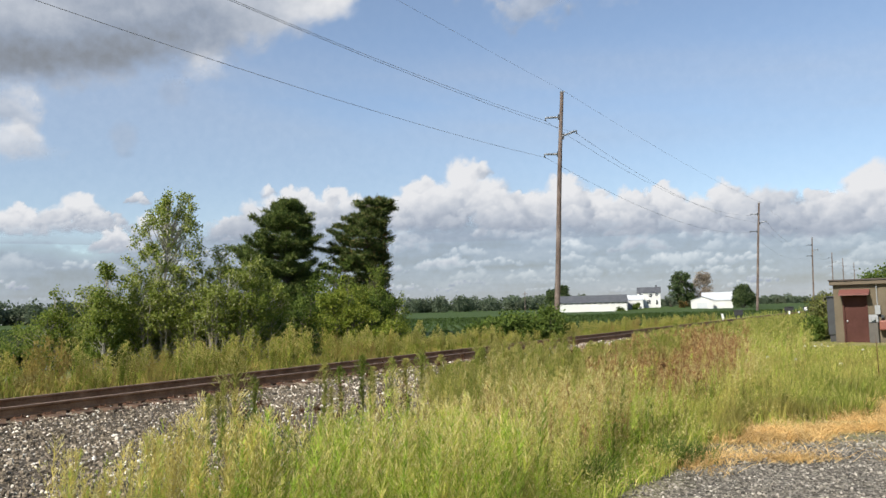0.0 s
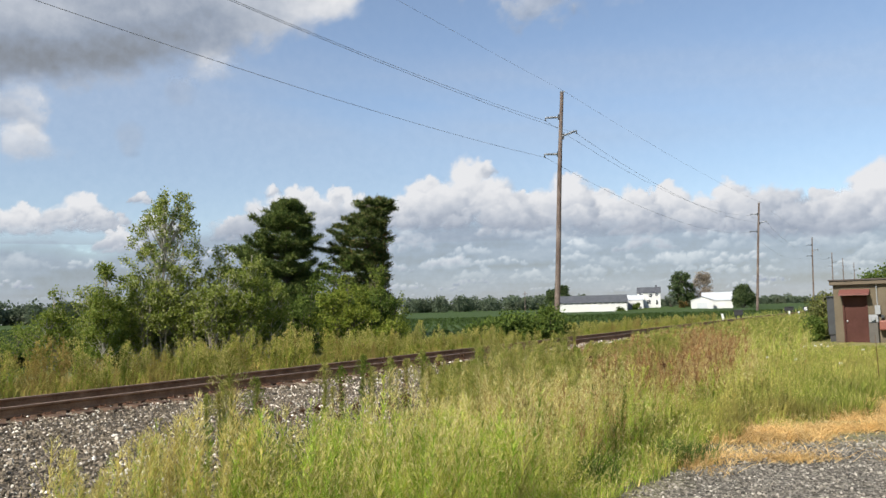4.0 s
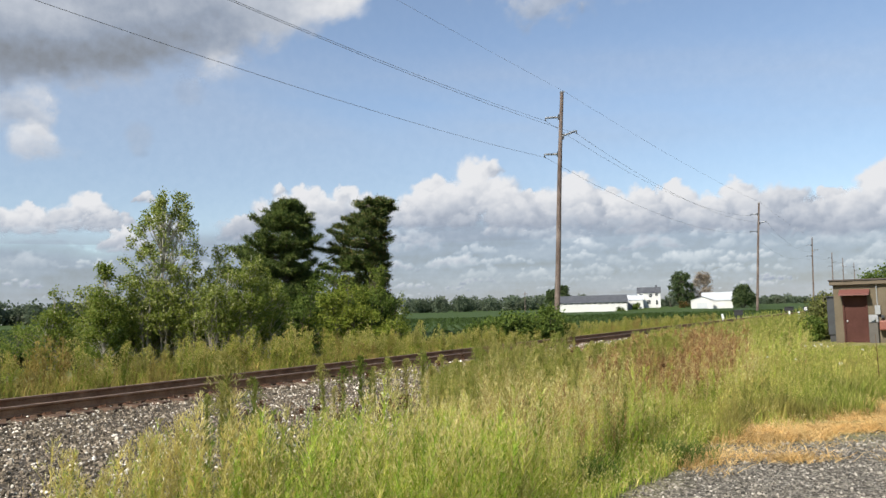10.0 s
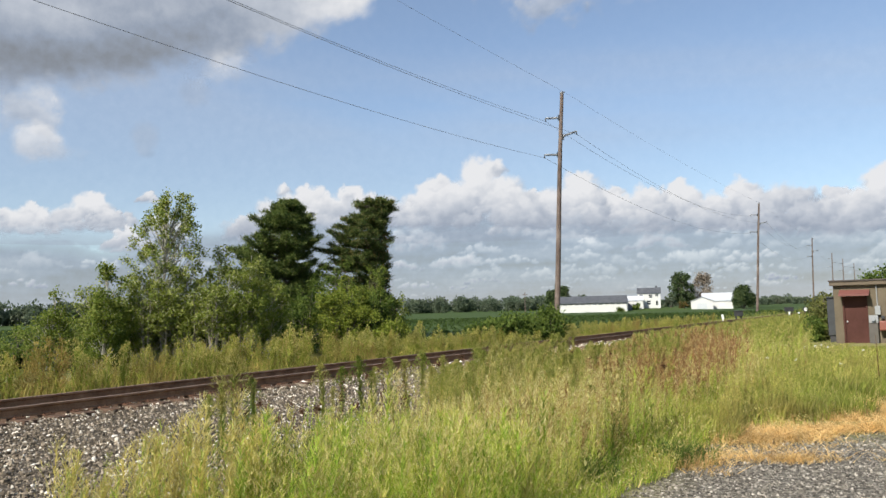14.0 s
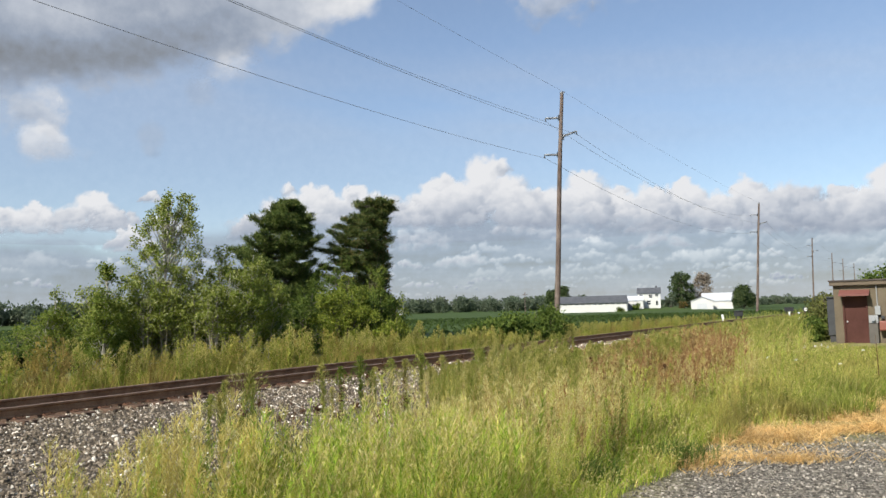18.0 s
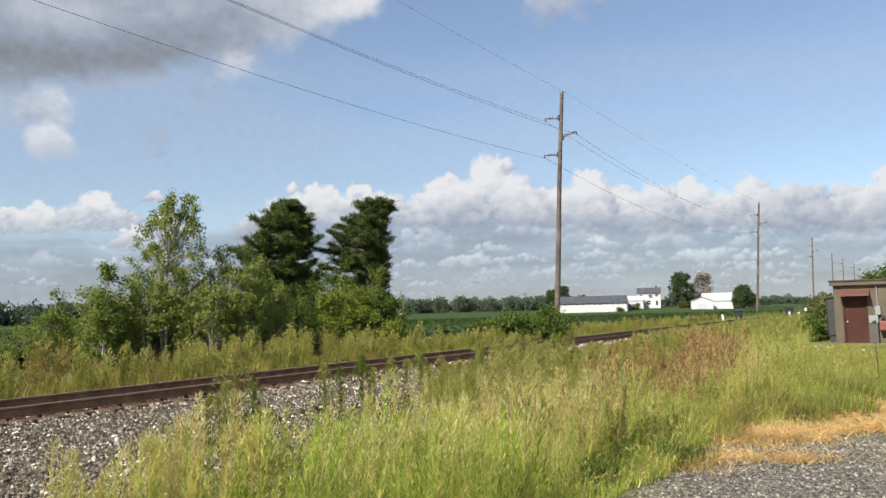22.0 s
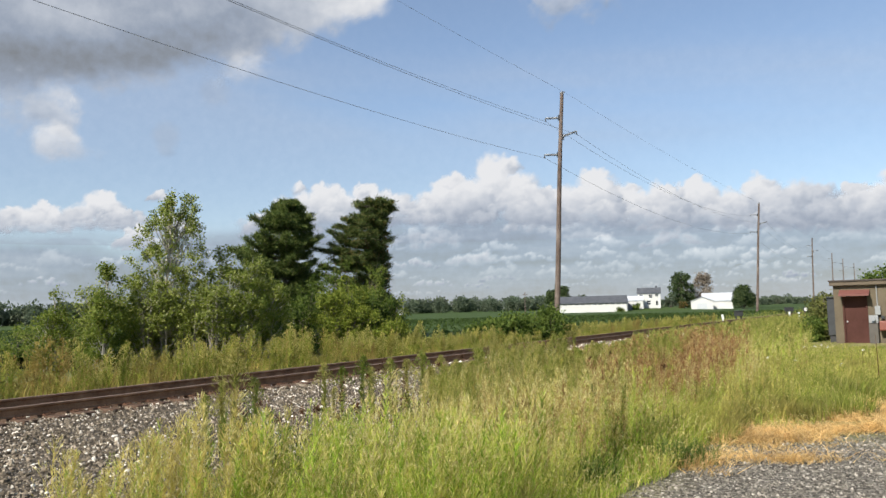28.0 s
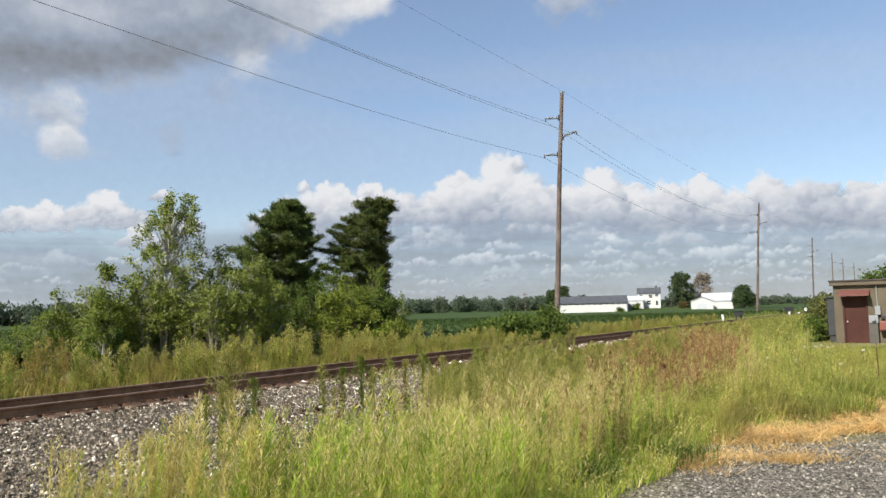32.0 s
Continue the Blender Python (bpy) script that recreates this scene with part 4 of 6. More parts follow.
M_BARK_GREY = surface("grey_sapling_bark", [(0, (0.14, 0.12, 0.10)), (0.5, (0.22, 0.195, 0.165)), (1, (0.32, 0.29, 0.25))], 5, 40, 0.9, 0.4, depth=0.01)
poplars = []
poplars.append(broadleaf("poplar_tree", "tall slender poplar with loose glittering green leaves", "tree", (-13.7, 36), 7.85, 1.95, 21, 1, 280, 17000, (0.10, 0.085), 0.26, 0.12, 1.2, M_POPLAR, M_PALE_BARK, 0.085, 0.135, group="young trees beside the track"))
for sx, sy, h, w, seed, n, lean in ((-14.85, 33.2, 4.55, 0.9, 22, 3900, 0.0), (-17.2, 34.0, 3.5, 0.6, 23, 1300, 0.03), (-13.9, 34.6, 4.0, 0.8, 24, 1500, 0.0), (-9.9, 37.5, 5.2, 1.0, 25, 2400, 0.02),
                                    (-11.0, 36.8, 5.5, 0.9, 26, 2600, 0.03), (-8.7, 38.2, 4.0, 1.1, 27, 2600, 0.01), (-15.6, 34.4, 3.6, 0.8, 28, 1400, 0.0), (-17.8, 34.2, 2.6, 0.9, 29, 1300, 0.0)):
    poplars.append(broadleaf("sapling", "young green broadleaf sapling with thin stems", "sapling", (sx, sy), h, w, seed, 2, 110, int(n * 2.0), (0.10, 0.08), 0.25, 0.14, 0.9, M_CHERRY if seed in (22, 23, 29) else M_POPLAR, M_PALE_BARK, 0.04, lean, "young trees beside the track"))
for sx, sy, h, w, seed, m_ in ((-12.2, 35.4, 4.6, 1.3, 231, M_POPLAR), (-13.5, 35.5, 4.0, 1.2, 232, M_POPLAR), (-10.6, 35.6, 4.3, 1.4, 233, M_POPLAR), (-9.2, 36.4, 3.7, 1.2, 234, M_CHERRY)):
    poplars.append(broadleaf("sapling", "young green broadleaf sapling with thin stems", "sapling", (sx, sy), h, w, seed, 3, 110, 4600, (0.10, 0.08), 0.25, 0.40, 0.9, m_, M_PALE_BARK, 0.04, group="young trees beside the track"))
bushes = []
for sx, sy, h, w, seed, n, m_, lab in ((-5.5, 42.0, 4.15, 1.5, 41, 5200, M_YELLOW_BUSH, "yellow-green leafy bush at the foot of the pines"), (-4.2, 44.0, 3.6, 1.3, 42, 4200, M_BUSH, "dark green rounded bush beside the pines"),
                                       (-3.4, 45.5, 3.1, 1.1, 43, 3200, M_CHERRY, "leafy green bush at the end of the thicket"), (-8.0, 42.5, 3.5, 1.5, 44, 4600, M_BUSH, "dark green bush below the pines"),
                                       (-9.6, 43.0, 3.6, 1.5, 45, 4600, M_BUSH, "dark green bush below the pines"), (-12.6, 40.0, 3.4, 1.6, 46, 4200, M_BUSH, "dark green bush behind the saplings"),
                                       (-14.6, 38.5, 3.0, 1.6, 47, 3600, M_CHERRY, "green bush behind the saplings"), (-17.4, 37.0, 2.6, 1.5, 48, 3000, M_CHERRY, "green bush behind the saplings"),
                                       (-3.0, 41.5, 1.9, 1.0, 49, 2200, M_YELLOW_BUSH, "low yellow-green shrub in the weeds"), (-10.9, 37.0, 2.4, 1.0, 50, 1800, M_BUSH, "low shrub among bare stems"),
                                       (-20.2, 37.5, 2.2, 1.4, 51, 2000, M_CHERRY, "green bush behind the saplings"), (-7.2, 46.5, 5.4, 1.8, 52, 5200, M_BUSH, "dark green tree between the pines"), (-5.0, 45.0, 4.6, 1.5, 53, 4600, M_CHERRY, "leafy green tree at the foot of the ragged pine")):
    bushes.append(broadleaf("bush", lab, "bush", (sx, sy), h, w, seed, 5, 100, int(n * 1.4), (0.12, 0.09), 0.32, 0.10, 0.9, m_, M_BARK, 0.035, group="thicket beside the track"))
for sx, sy, seed in ((-11.3, 34.6, 201), (-10.7, 35.0, 202), (-10.0, 35.2, 203), (-11.9, 34.8, 204), (-13.2, 34.0, 205), (-9.5, 35.4, 206), (-10.4, 34.5, 207), (-12.5, 34.3, 208)):
    poplars.append(broadleaf("bare_sapling", "thin sapling with bare grey stems and few leaves", "sapling", (sx, sy), 3.4, 0.5, seed, 4, 32, 620, (0.10, 0.08), 0.26, 0.5, 0.8, M_POPLAR, M_BARK_GREY, 0.035, group="young trees beside the track"))
# low shrub by the power pole, a vine-grown heap
for sx, sy, h, w, seed in ((3.3, 41, 1.75, 1.2, 61), (4.6, 42, 1.95, 1.3, 62), (5.7, 42.5, 1.9, 1.0, 63), (2.3, 40.5, 1.45, 0.9, 64)):
    bushes.append(broadleaf("shrub", "low dark green shrub near the power pole", "shrub", (sx, sy), h, w, seed, 5, 50, 3600, (0.14, 0.12), 0.4, 0.12, 0.9, M_BUSH, M_BARK, 0.025, group="shrubs by the power pole"))
# bushes by the small building, and a tree behind its roof
for sx, sy, h, w, seed, m_ in ((16.75, 34.3, 1.9, 0.45, 71, M_OLIVE), (15.5, 32.7, 0.95, 0.4, 72, M_BUSH), (18.2, 37.2, 2.1, 0.55, 73, M_OLIVE)):
    bushes.append(broadleaf("bush", "green bush beside the small block building", "bush", (sx, sy), h, w, seed, 5, 50, 3000, (0.11, 0.08), 0.34, 0.08, 0.9, m_, M_BARK, 0.03, group="bushes by the building"))
for sx, sy, h, w, seed in ((27.6, 46.5, 3.5, 2.0, 75), (30.5, 48.0, 4.1, 2.4, 76)):
    broadleaf("tree", "rounded green tree behind the small building", "tree", (sx, sy), h, w, seed, 3, 110, 16000, (0.16, 0.13), 0.6, 0.15, 0.8, M_BUSH, M_BARK, 0.1, group="trees behind the building")
# farm trees
M_FARM_LEAF = foliage("shade_tree_leaf", [(0, (0.035, 0.058, 0.024)), (0.6, (0.06, 0.09, 0.035)), (1.0, (0.10, 0.13, 0.05))], through_light=0.3, mottle=0.6)
for sx, sy, h, w, seed, lab in ((98.9, 320, 14.2, 5.2, 81, "large dark green shade tree by the farmhouse"), (105.0, 270, 7.8, 3.4, 83, "round dark green tree beside the sheds"),
                                (48.6, 318, 10.4, 3.8, 84, "dark green tree behind the long barn"), (44.8, 320, 8.6, 2.6, 85, "dark green tree behind the long barn")):
    broadleaf("farm_tree", lab, "tree", (sx, sy), h, w, seed, 1, 90, 7000, (0.55, 0.45), 1.0, 0.2, 0.85, M_FARM_LEAF, M_BARK, 0.32, group="trees of the farm")
M_FARM_BROWN = foliage("thin_brown_crown", [(0, (0.16, 0.135, 0.10)), (0.6, (0.24, 0.20, 0.16)), (1.0, (0.32, 0.27, 0.22))], through_light=0.3)
broadleaf("farm_tree", "thin brownish tree by the farm sheds", "tree", (109.5, 325), 14.6, 4.4, 82, 1, 70, 2600, (0.6, 0.4), 1.3, 0.2, 0.85, M_FARM_BROWN, M_BARK, 0.3, group="trees of the farm")


def far_woods():
    """The tree lines at the far edge of the fields, joined; their leaf colour has the haze in it."""
    rng = np.random.default_rng(90)
    s = Soup()

    def line(x0, y0, x1, y1, count, height, deep):
        for k in range(count):
            f = rng.random()
            x, y = x0 + (x1 - x0) * f + rng.normal() * 3, y0 + (y1 - y0) * f + rng.uniform(0, deep)
            h = height * rng.uniform(0.6, 1.15) * (0.8 + 0.4 * float(noise_np(x * 0.02, y * 0.02, 5)))
            w = h * rng.uniform(0.3, 0.5)
            z = float(ground_z(x, y))
            n = 170
            v = rng.normal(size=(n, 3))
            v /= np.linalg.norm(v, axis=1)[:, None]
            r = rng.uniform(0.55, 1.0, n)[:, None] * (0.8 + 0.35 * noise_np(v[:, :1] * 2.2 + k, v[:, 2:] * 2.2, 7))
            at = np.array([x, y, z + h * 0.52]) + v * r * np.array([w, w, h * 0.48])
            s.leaves(at, v + rng.normal(size=v.shape) * 0.6, rng.uniform(0.9, 2.0, n), 1.3, rng)

    line(-240, 300, -110, 380, 70, 9.5, 40)
    line(-400, 420, -60, 520, 170, 11, 60)
    line(-110, 560, 120, 600, 220, 11, 60)
    line(100, 640, 330, 660, 150, 5.0, 60)
    line(230, 560, 480, 700, 170, 4.4, 80)
    line(-60, 900, 700, 950, 120, 9, 80)
    line(-700, 700, -200, 760, 80, 13, 80)
    tagged(new("far_woods", s.mesh("far_woods", M_HAZED_WOODS)), "line of haze-paled green woods at the far edge of the fields", "woods", kind="stuff")


far_woods()


def soybeans():
    """The crop: leafy rows near, a rough canopy sheet beyond."""
    rng = np.random.default_rng(95)
    gx = np.concatenate([np.linspace(-420, -72, 60), np.linspace(-70, 90, 200), np.linspace(93, 420, 60)])
    gy = np.concatenate([np.linspace(36, 130, 150), np.linspace(132, 520, 100)])
    X, Y = np.meshgrid(gx, gy)
    S = across(X, Y)
    edge = np.interp(along(X, Y), [34, 42], [33.0, 24.5])
    Z = ground_z(X, Y) - 0.1 + step_np(0, 1.6, S - edge) * np.interp(Y, [100, 240], [0.66, 0.32]) + 0.12 * (fbm_np(X * 0.7, Y * 0.7, 44) - 0.5)
    keep = (S > edge - 0.6) & ~((X > 40) & (X < 122) & (Y > 284) & (Y < 345)) & (np.hypot(X, Y) < 520)
    nj, ni = X.shape
    j, i = np.meshgrid(np.arange(nj - 1), np.arange(ni - 1), indexing="ij")
    q = np.stack([j * ni + i, j * ni + i + 1, (j + 1) * ni + i + 1, (j + 1) * ni + i], -1).reshape(-1, 4)
    q = q[keep.ravel()[q].all(1)]
    used, back = np.unique(q, return_inverse=True)
    v = np.stack([X, Y, Z], -1).reshape(-1, 3)[used]
    m = surface("soybean_canopy", [(0, (0.026, 0.046, 0.012)), (0.5, (0.040, 0.066, 0.018)), (1, (0.060, 0.088, 0.027))], 0.12, 2.2, 0.9, 0.9, depth=0.15)
    tagged(new("soybean_canopy", mesh_np("soybean_canopy", v, back.reshape(-1, 4), None, m, True)), "even dark green soybean crop in the field", "crop", kind="stuff")
    n = 80000
    y = 36 * (150 / 36) ** rng.random(n)
    x = rng.uniform(-0.62, 0.62, n) * y
    s = across(x, y)
    edge = np.interp(along(x, y), [34, 42], [32.6, 24.0])
    ok = (s > edge) & ~((x > 40) & (y > 284))
    x, y = x[ok], y[ok]
    row = 0.76
    x = np.where(y < 90, np.round(x / row) * row + rng.normal(size=len(x)) * 0.12, x)
    z = ground_z(x, y) - 0.05 + rng.uniform(0.40, 0.70, len(x)) * step_np(-0.4, 1.4, across(x, y) - np.interp(along(x, y), [34, 42], [32.6, 24.0])) * np.interp(y, [100, 240], [1.0, 0.5])
    k = np.clip(y / 60, 1, 2.2)
    way = rng.normal(size=(len(x), 3)) + np.array([0, 0, 0.5])
    s2 = Soup().leaves(np.column_stack([x, y, z]), way, 0.17 * k, 0.15 * k, rng)
    tagged(new("soybean_plants", s2.mesh("soybean_plants", M_SOY)), "leafy green soybean plants in rows", "crop", kind="stuff")


soybeans()


# ---- the farm ----
def window_part(parent, x, y, z, w, h):
    """A dark sash window in a wall that faces the eye."""
    win = part("window", box(bmesh.new(), x - w / 2, x + w / 2, y - 0.05, y + 0.02, z - h / 2, z + h / 2, 0.01), M_GLASS_DARK, parent, "dark glass window")
    bm = bmesh.new()
    for a in (-1, 1):
        box(bm, x + a * w / 2 - 0.06, x + a * w / 2 + 0.06, y - 0.09, y - 0.052, z - h / 2 - 0.06, z + h / 2 + 0.06)
        box(bm, x - w / 2 + 0.06, x + w / 2 - 0.06, y - 0.09, y - 0.052, z + a * h / 2 - 0.06, z + a * h / 2 + 0.06)
    box(bm, x - w / 2 + 0.06, x + w / 2 - 0.06, y - 0.085, y - 0.053, z - 0.03, z + 0.03)
    part("frame", bm, M_WHITE, win)
    return win


def gable_house(name, label, category, x0, x1, y0, y1, z0, eave, ridge, wall_m, roof_m, along_x=True, over=0.4, bands=0):
    """Walls and a pitched roof with overhangs; the ridge runs along x, or along y."""
    root = thing(name, label, category, Matrix.Translation(((x0 + x1) / 2, (y0 + y1) / 2, z0)) @ Matrix.Rotation(-math.atan2(x0 + x1, y0 + y1), 4, "Z"), "buildings of the farm")
    hx, hy, e, r = (x1 - x0) / 2, (y1 - y0) / 2, eave - z0, ridge - z0
    a, b = (hy, hx) if along_x else (hx, hy)
    turn = Matrix.Rotation(radians(90), 4, "Z") if along_x else Matrix()
    bm = prism(bmesh.new(), [(-a, -0.6), (a, -0.6), (a, e), (0, r - 0.12), (-a, e)], -b, b)
    bmesh.ops.transform(bm, matrix=turn, verts=bm.verts)
    part("wall", bm, wall_m, root)
    slope = (r - e) / a
    for side, nm in ((-1, "roof_slope"), (1, "roof_slope")):
        bm = prism(bmesh.new(), [(0, r), (side * (a + over), e - slope * over), (side * (a + over), e - slope * over + 0.16), (0, r + 0.16)], -b - over, b + over)
        bmesh.ops.transform(bm, matrix=turn, verts=bm.verts)
        part(nm, bm, roof_m, root)
    return root


barn = gable_house("long_barn", "long low white barn with a dark shingle roof", "barn", 43.2, 69.6, 290, 302, -0.8, 2.75, 5.3, M_WHITE_SIDING, M_SHINGLE)
for k in range(12):
    part("vent_panel", box(bmesh.new(), -12.6 + 2.2 * k, -11.2 + 2.2 * k, -6.07, -6.01, 2.95, 3.2), M_GLASS_DARK, barn)
house = gable_house("farmhouse", "two-storey white farmhouse with a dark grey roof", "house", 77.0, 85.6, 302, 309, 0.7, 6.05, 8.1, M_WHITE_SIDING, M_SHINGLE, over=0.3)
for x, z, w, h in ((-2.9, 4.2, 1.5, 1.5), (0.6, 4.2, 1.5, 1.5), (2.9, 4.5, 1.2, 1.1), (-0.2, 1.7, 1.5, 1.7), (2.9, 1.5, 1.0, 1.9)):
    window_part(house, x, -3.5, z, w, h)
part("chimney", box(bmesh.new(), 2.6, 3.2, 0.3, 0.9, 6.6, 8.3, 0.02), M_SHINGLE, house)
garage = gable_house("garage", "white garage with a pale roof beside the farmhouse", "garage", 71.0, 77.6, 298, 304, -0.2, 3.3, 5.0, M_WHITE_SIDING, M_PALE_ROOF, over=0.2)
part("garage_door", box(bmesh.new(), -2.4, 1.2, -3.07, -3.01, 0.0, 2.3, 0.02), M_METAL_GREY, garage)
shed = gable_house("small_shed", "small white gabled shed with a grey roof edge", "shed", 94.1, 101.9, 288, 298, -0.8, 2.5, 3.9, M_WHITE_SIDING, M_METAL_GREY, along_x=False, over=0.3)
part("shed_door", box(bmesh.new(), -1.8, 1.8, -5.07, -5.01, 0.0, 2.4, 0.02), M_PALE_ROOF, shed)
big_shed = gable_house("machine_shed", "white machine shed with a pale metal roof", "shed", 102.6, 113.8, 298, 312, -0.8, 2.4, 5.4, M_WHITE_SIDING, M_PALE_ROOF, over=0.3)
# two of these shrubs share the haze-paled leaf of the far woods
for sx, sy, h, w, seed, m_ in ((73.4, 294.5, 2.8, 1.6, 86, M_BUSH), (94.0, 303.0, 2.6, 2.0, 87, M_VINE), (66.0, 288.5, 1.4, 1.4, 88, M_BUSH), (90.0, 306.0, 6.0, 2.0, 89, M_HAZED_WOODS), (41.0, 306.0, 3.0, 2.0, 92, M_HAZED_WOODS)):
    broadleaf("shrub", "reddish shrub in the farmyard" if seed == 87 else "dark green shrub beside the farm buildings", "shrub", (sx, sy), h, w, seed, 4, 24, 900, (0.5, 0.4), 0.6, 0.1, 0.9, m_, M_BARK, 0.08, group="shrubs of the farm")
yard_x, yard_y = np.meshgrid(np.linspace(69.5, 96, 24), np.linspace(287, 301.5, 18))
yard_z = ground_z(yard_x, yard_y) + 0.05
yj, yi = np.meshgrid(np.arange(17), np.arange(23), indexing="ij")
yard_q = np.stack([yj * 24 + yi, yj * 24 + yi + 1, (yj + 1) * 24 + yi + 1, (yj + 1) * 24 + yi], -1)
M_DIRT = surface("brown_yard_dirt", [(0, (0.10, 0.085, 0.06)), (0.5, (0.16, 0.135, 0.10)), (1, (0.22, 0.19, 0.15))], 0.3, 5, 0.95, 0.4, depth=0.05)
tagged(new("farm_yard", mesh_np("farm_yard", np.stack([yard_x, yard_y, yard_z], -1), yard_q, None, M_DIRT, True)), "brown dirt yard before the farmhouse", kind="structure")
# far white houses at the wood's edge
for x, y, w in ((-30.5, 470, 5), (-235 * 0.98, 395, 9)):
    gable_house("distant_house", "small white house at the edge of the far woods", "house", x, x + w, y, y + 8, float(ground_z(x, y)), float(ground_z(x, y)) + 3.4, float(ground_z(x, y)) + 6.0, M_WHITE_SIDING, M_SHINGLE)


# ---- the small building ----
AT_BUILDING = Matrix.Translation((15.68, BUILD_Y, -0.13)) @ Matrix.Rotation(radians(-33), 4, "Z")


def small_building():
    root = thing("utility_building", "small tan block building with a maroon door and flat roof", "building", AT_BUILDING)
    bm = bmesh.new()
    # front wall with an opening for the door
    box(bm, 0.0, 0.34, 0, 0.2, -0.15, 2.42)
    box(bm, 1.14, 7.4, 0, 0.2, -0.15, 2.42)
    box(bm, 0.34, 1.14, 0, 0.2, 1.98, 2.42)
    part("front_wall", bm, M_BLOCK, root)
    for nm, b in (("side_wall", (0, 0.2, 0.2, 5.2)), ("side_wall", (7.2, 7.4, 0.2, 5.2)), ("rear_wall", (0.2, 7.2, 5.0, 5.2))):
        part(nm, box(bmesh.new(), *b, -0.15, 2.42), M_BLOCK, root)
    part("roof", box(bmesh.new(), -0.16, 7.56, -0.2, 5.4, 2.58, 2.64, 0.01), M_FASCIA, root, "flat dark brown roof")
    part("fascia", box(bmesh.new(), -0.12, 7.52, -0.16, 5.36, 2.42, 2.576, 0.01), M_FASCIA_TAN, root)
    door = part("door", box(bmesh.new(), 0.36, 1.12, 0.05, 0.10, 0.02, 1.97, 0.006), M_MAROON, root, "closed maroon steel door")
    bm = bmesh.new()
    bmesh.ops.create_uvsphere(bm, u_segments=10, v_segments=8, radius=0.035, matrix=Matrix.Translation((0.44, -0.02, 0.98)))
    rod(bm, (0.44, 0.05, 0.98), (0.44, -0.02, 0.98), 0.02)
    part("door_knob", bm, M_PALE_ROOF, door, "bright metal knob")
    bm = box(bmesh.new(), 0.30, 0.36, -0.03, 0.2, 0.0, 2.02)
    box(bm, 1.12, 1.18, -0.03, 0.2, 0.0, 2.02)
    part("door_frame", bm, M_MAROON, root)
    bm = prism(bmesh.new(), [(-0.02, 2.24), (-0.02, 2.08), (-0.46, 1.99), (-0.46, 2.05)], 0.22, 1.28)
    bmesh.ops.transform(bm, matrix=Matrix.Rotation(radians(90), 4, "Z") @ Matrix.Scale(-1, 4, (0, 1, 0)), verts=bm.verts)
    bmesh.ops.recalc_face_normals(bm, faces=bm.faces)
    part("awning", bm, M_AWNING, root, "maroon awning over the door")
    return root


M_FASCIA_TAN = surface("faded_fascia_board", [(0, (0.10, 0.08, 0.058)), (1, (0.15, 0.122, 0.09))], 1.5, 20, 0.8, 0.2)
M_AWNING = surface("faded_maroon_awning", [(0, (0.12, 0.046, 0.036)), (1, (0.175, 0.066, 0.052))], 1.5, 25, 0.6, 0.15, depth=0.003)
small_building()
M_PEDESTAL = surface("brown_grey_steel", [(0, (0.06, 0.054, 0.046)), (1, (0.11, 0.10, 0.086))], 3, 30, 0.7, 0.15)
meter = thing("electric_meter", "grey electric meter box with conduit on the block wall", "electric meter", AT_BUILDING @ Matrix.Translation((1.36, 0, 0)))
part("meter_box", box(bmesh.new(), -0.16, 0.16, -0.16, -0.005, 0.92, 1.22, 0.01), M_METAL_GREY, meter)
bm = rod(bmesh.new(), (0.0, -0.16, 1.07), (0.0, -0.26, 1.07), 0.085, 0.08, 14)
part("meter_dial", bm, M_METAL_GREY, meter, "round glass meter")
part("upper_box", box(bmesh.new(), 0.07, 0.26, -0.14, -0.005, 1.24, 1.58, 0.01), M_METAL_GREY, meter, "pale grey breaker box")
part("conduit", rod(bmesh.new(), (0.16, -0.05, 1.58), (0.16, -0.05, 2.40), 0.022), M_METAL_GREY, meter)
part("pedestal", box(bmesh.new(), -0.17, 0.15, -0.22, -0.005, 0.0, 0.9, 0.012), M_PEDESTAL, meter, "brown-grey steel pedestal cabinet")
part("junction", box(bmesh.new(), 0.26, 0.38, -0.12, -0.005, 1.08, 1.2, 0.01), M_DARK_METAL, meter)
tank = thing("red_box", "orange-red metal box mounted on the block wall", "metal box", AT_BUILDING @ Matrix.Translation((1.68, 0, 0)))
part("box_body", box(bmesh.new(), -0.12, 0.5, -0.36, -0.005, 0.62, 1.0, 0.06), M_RED, tank)
part("bracket", box(bmesh.new(), 0.1, 0.2, -0.2, -0.005, 0.3, 0.62), M_DARK_METAL, tank)
cab = thing("utility_cabinet", "tall dark grey steel cabinet against the building's side", "cabinet", AT_BUILDING @ Matrix.Translation((-0.004, 0.5, 0)))
part("cabinet_body", box(bmesh.new(), -0.32, -0.02, 0, 0.9, 0.42, 1.95, 0.02), M_DARK_METAL, cab)
part("cabinet_foot", box(bmesh.new(), -0.27, -0.04, 0.05, 0.85, -0.1, 0.42), M_BLACK, cab, "black base")
part("cabinet_hood", box(bmesh.new(), -0.35, -0.02, -0.06, 0.96, 1.95, 2.0, 0.01), M_DARK_METAL, cab)
pad = part("door_pad", box(bmesh.new(), 0.9, 8.0, -1.6, -0.001, -0.1, 0.035, 0.02), M_CONCRETE)
pad.matrix_basis = AT_BUILDING
tagged(pad, "pale concrete pad before the door", kind="structure")

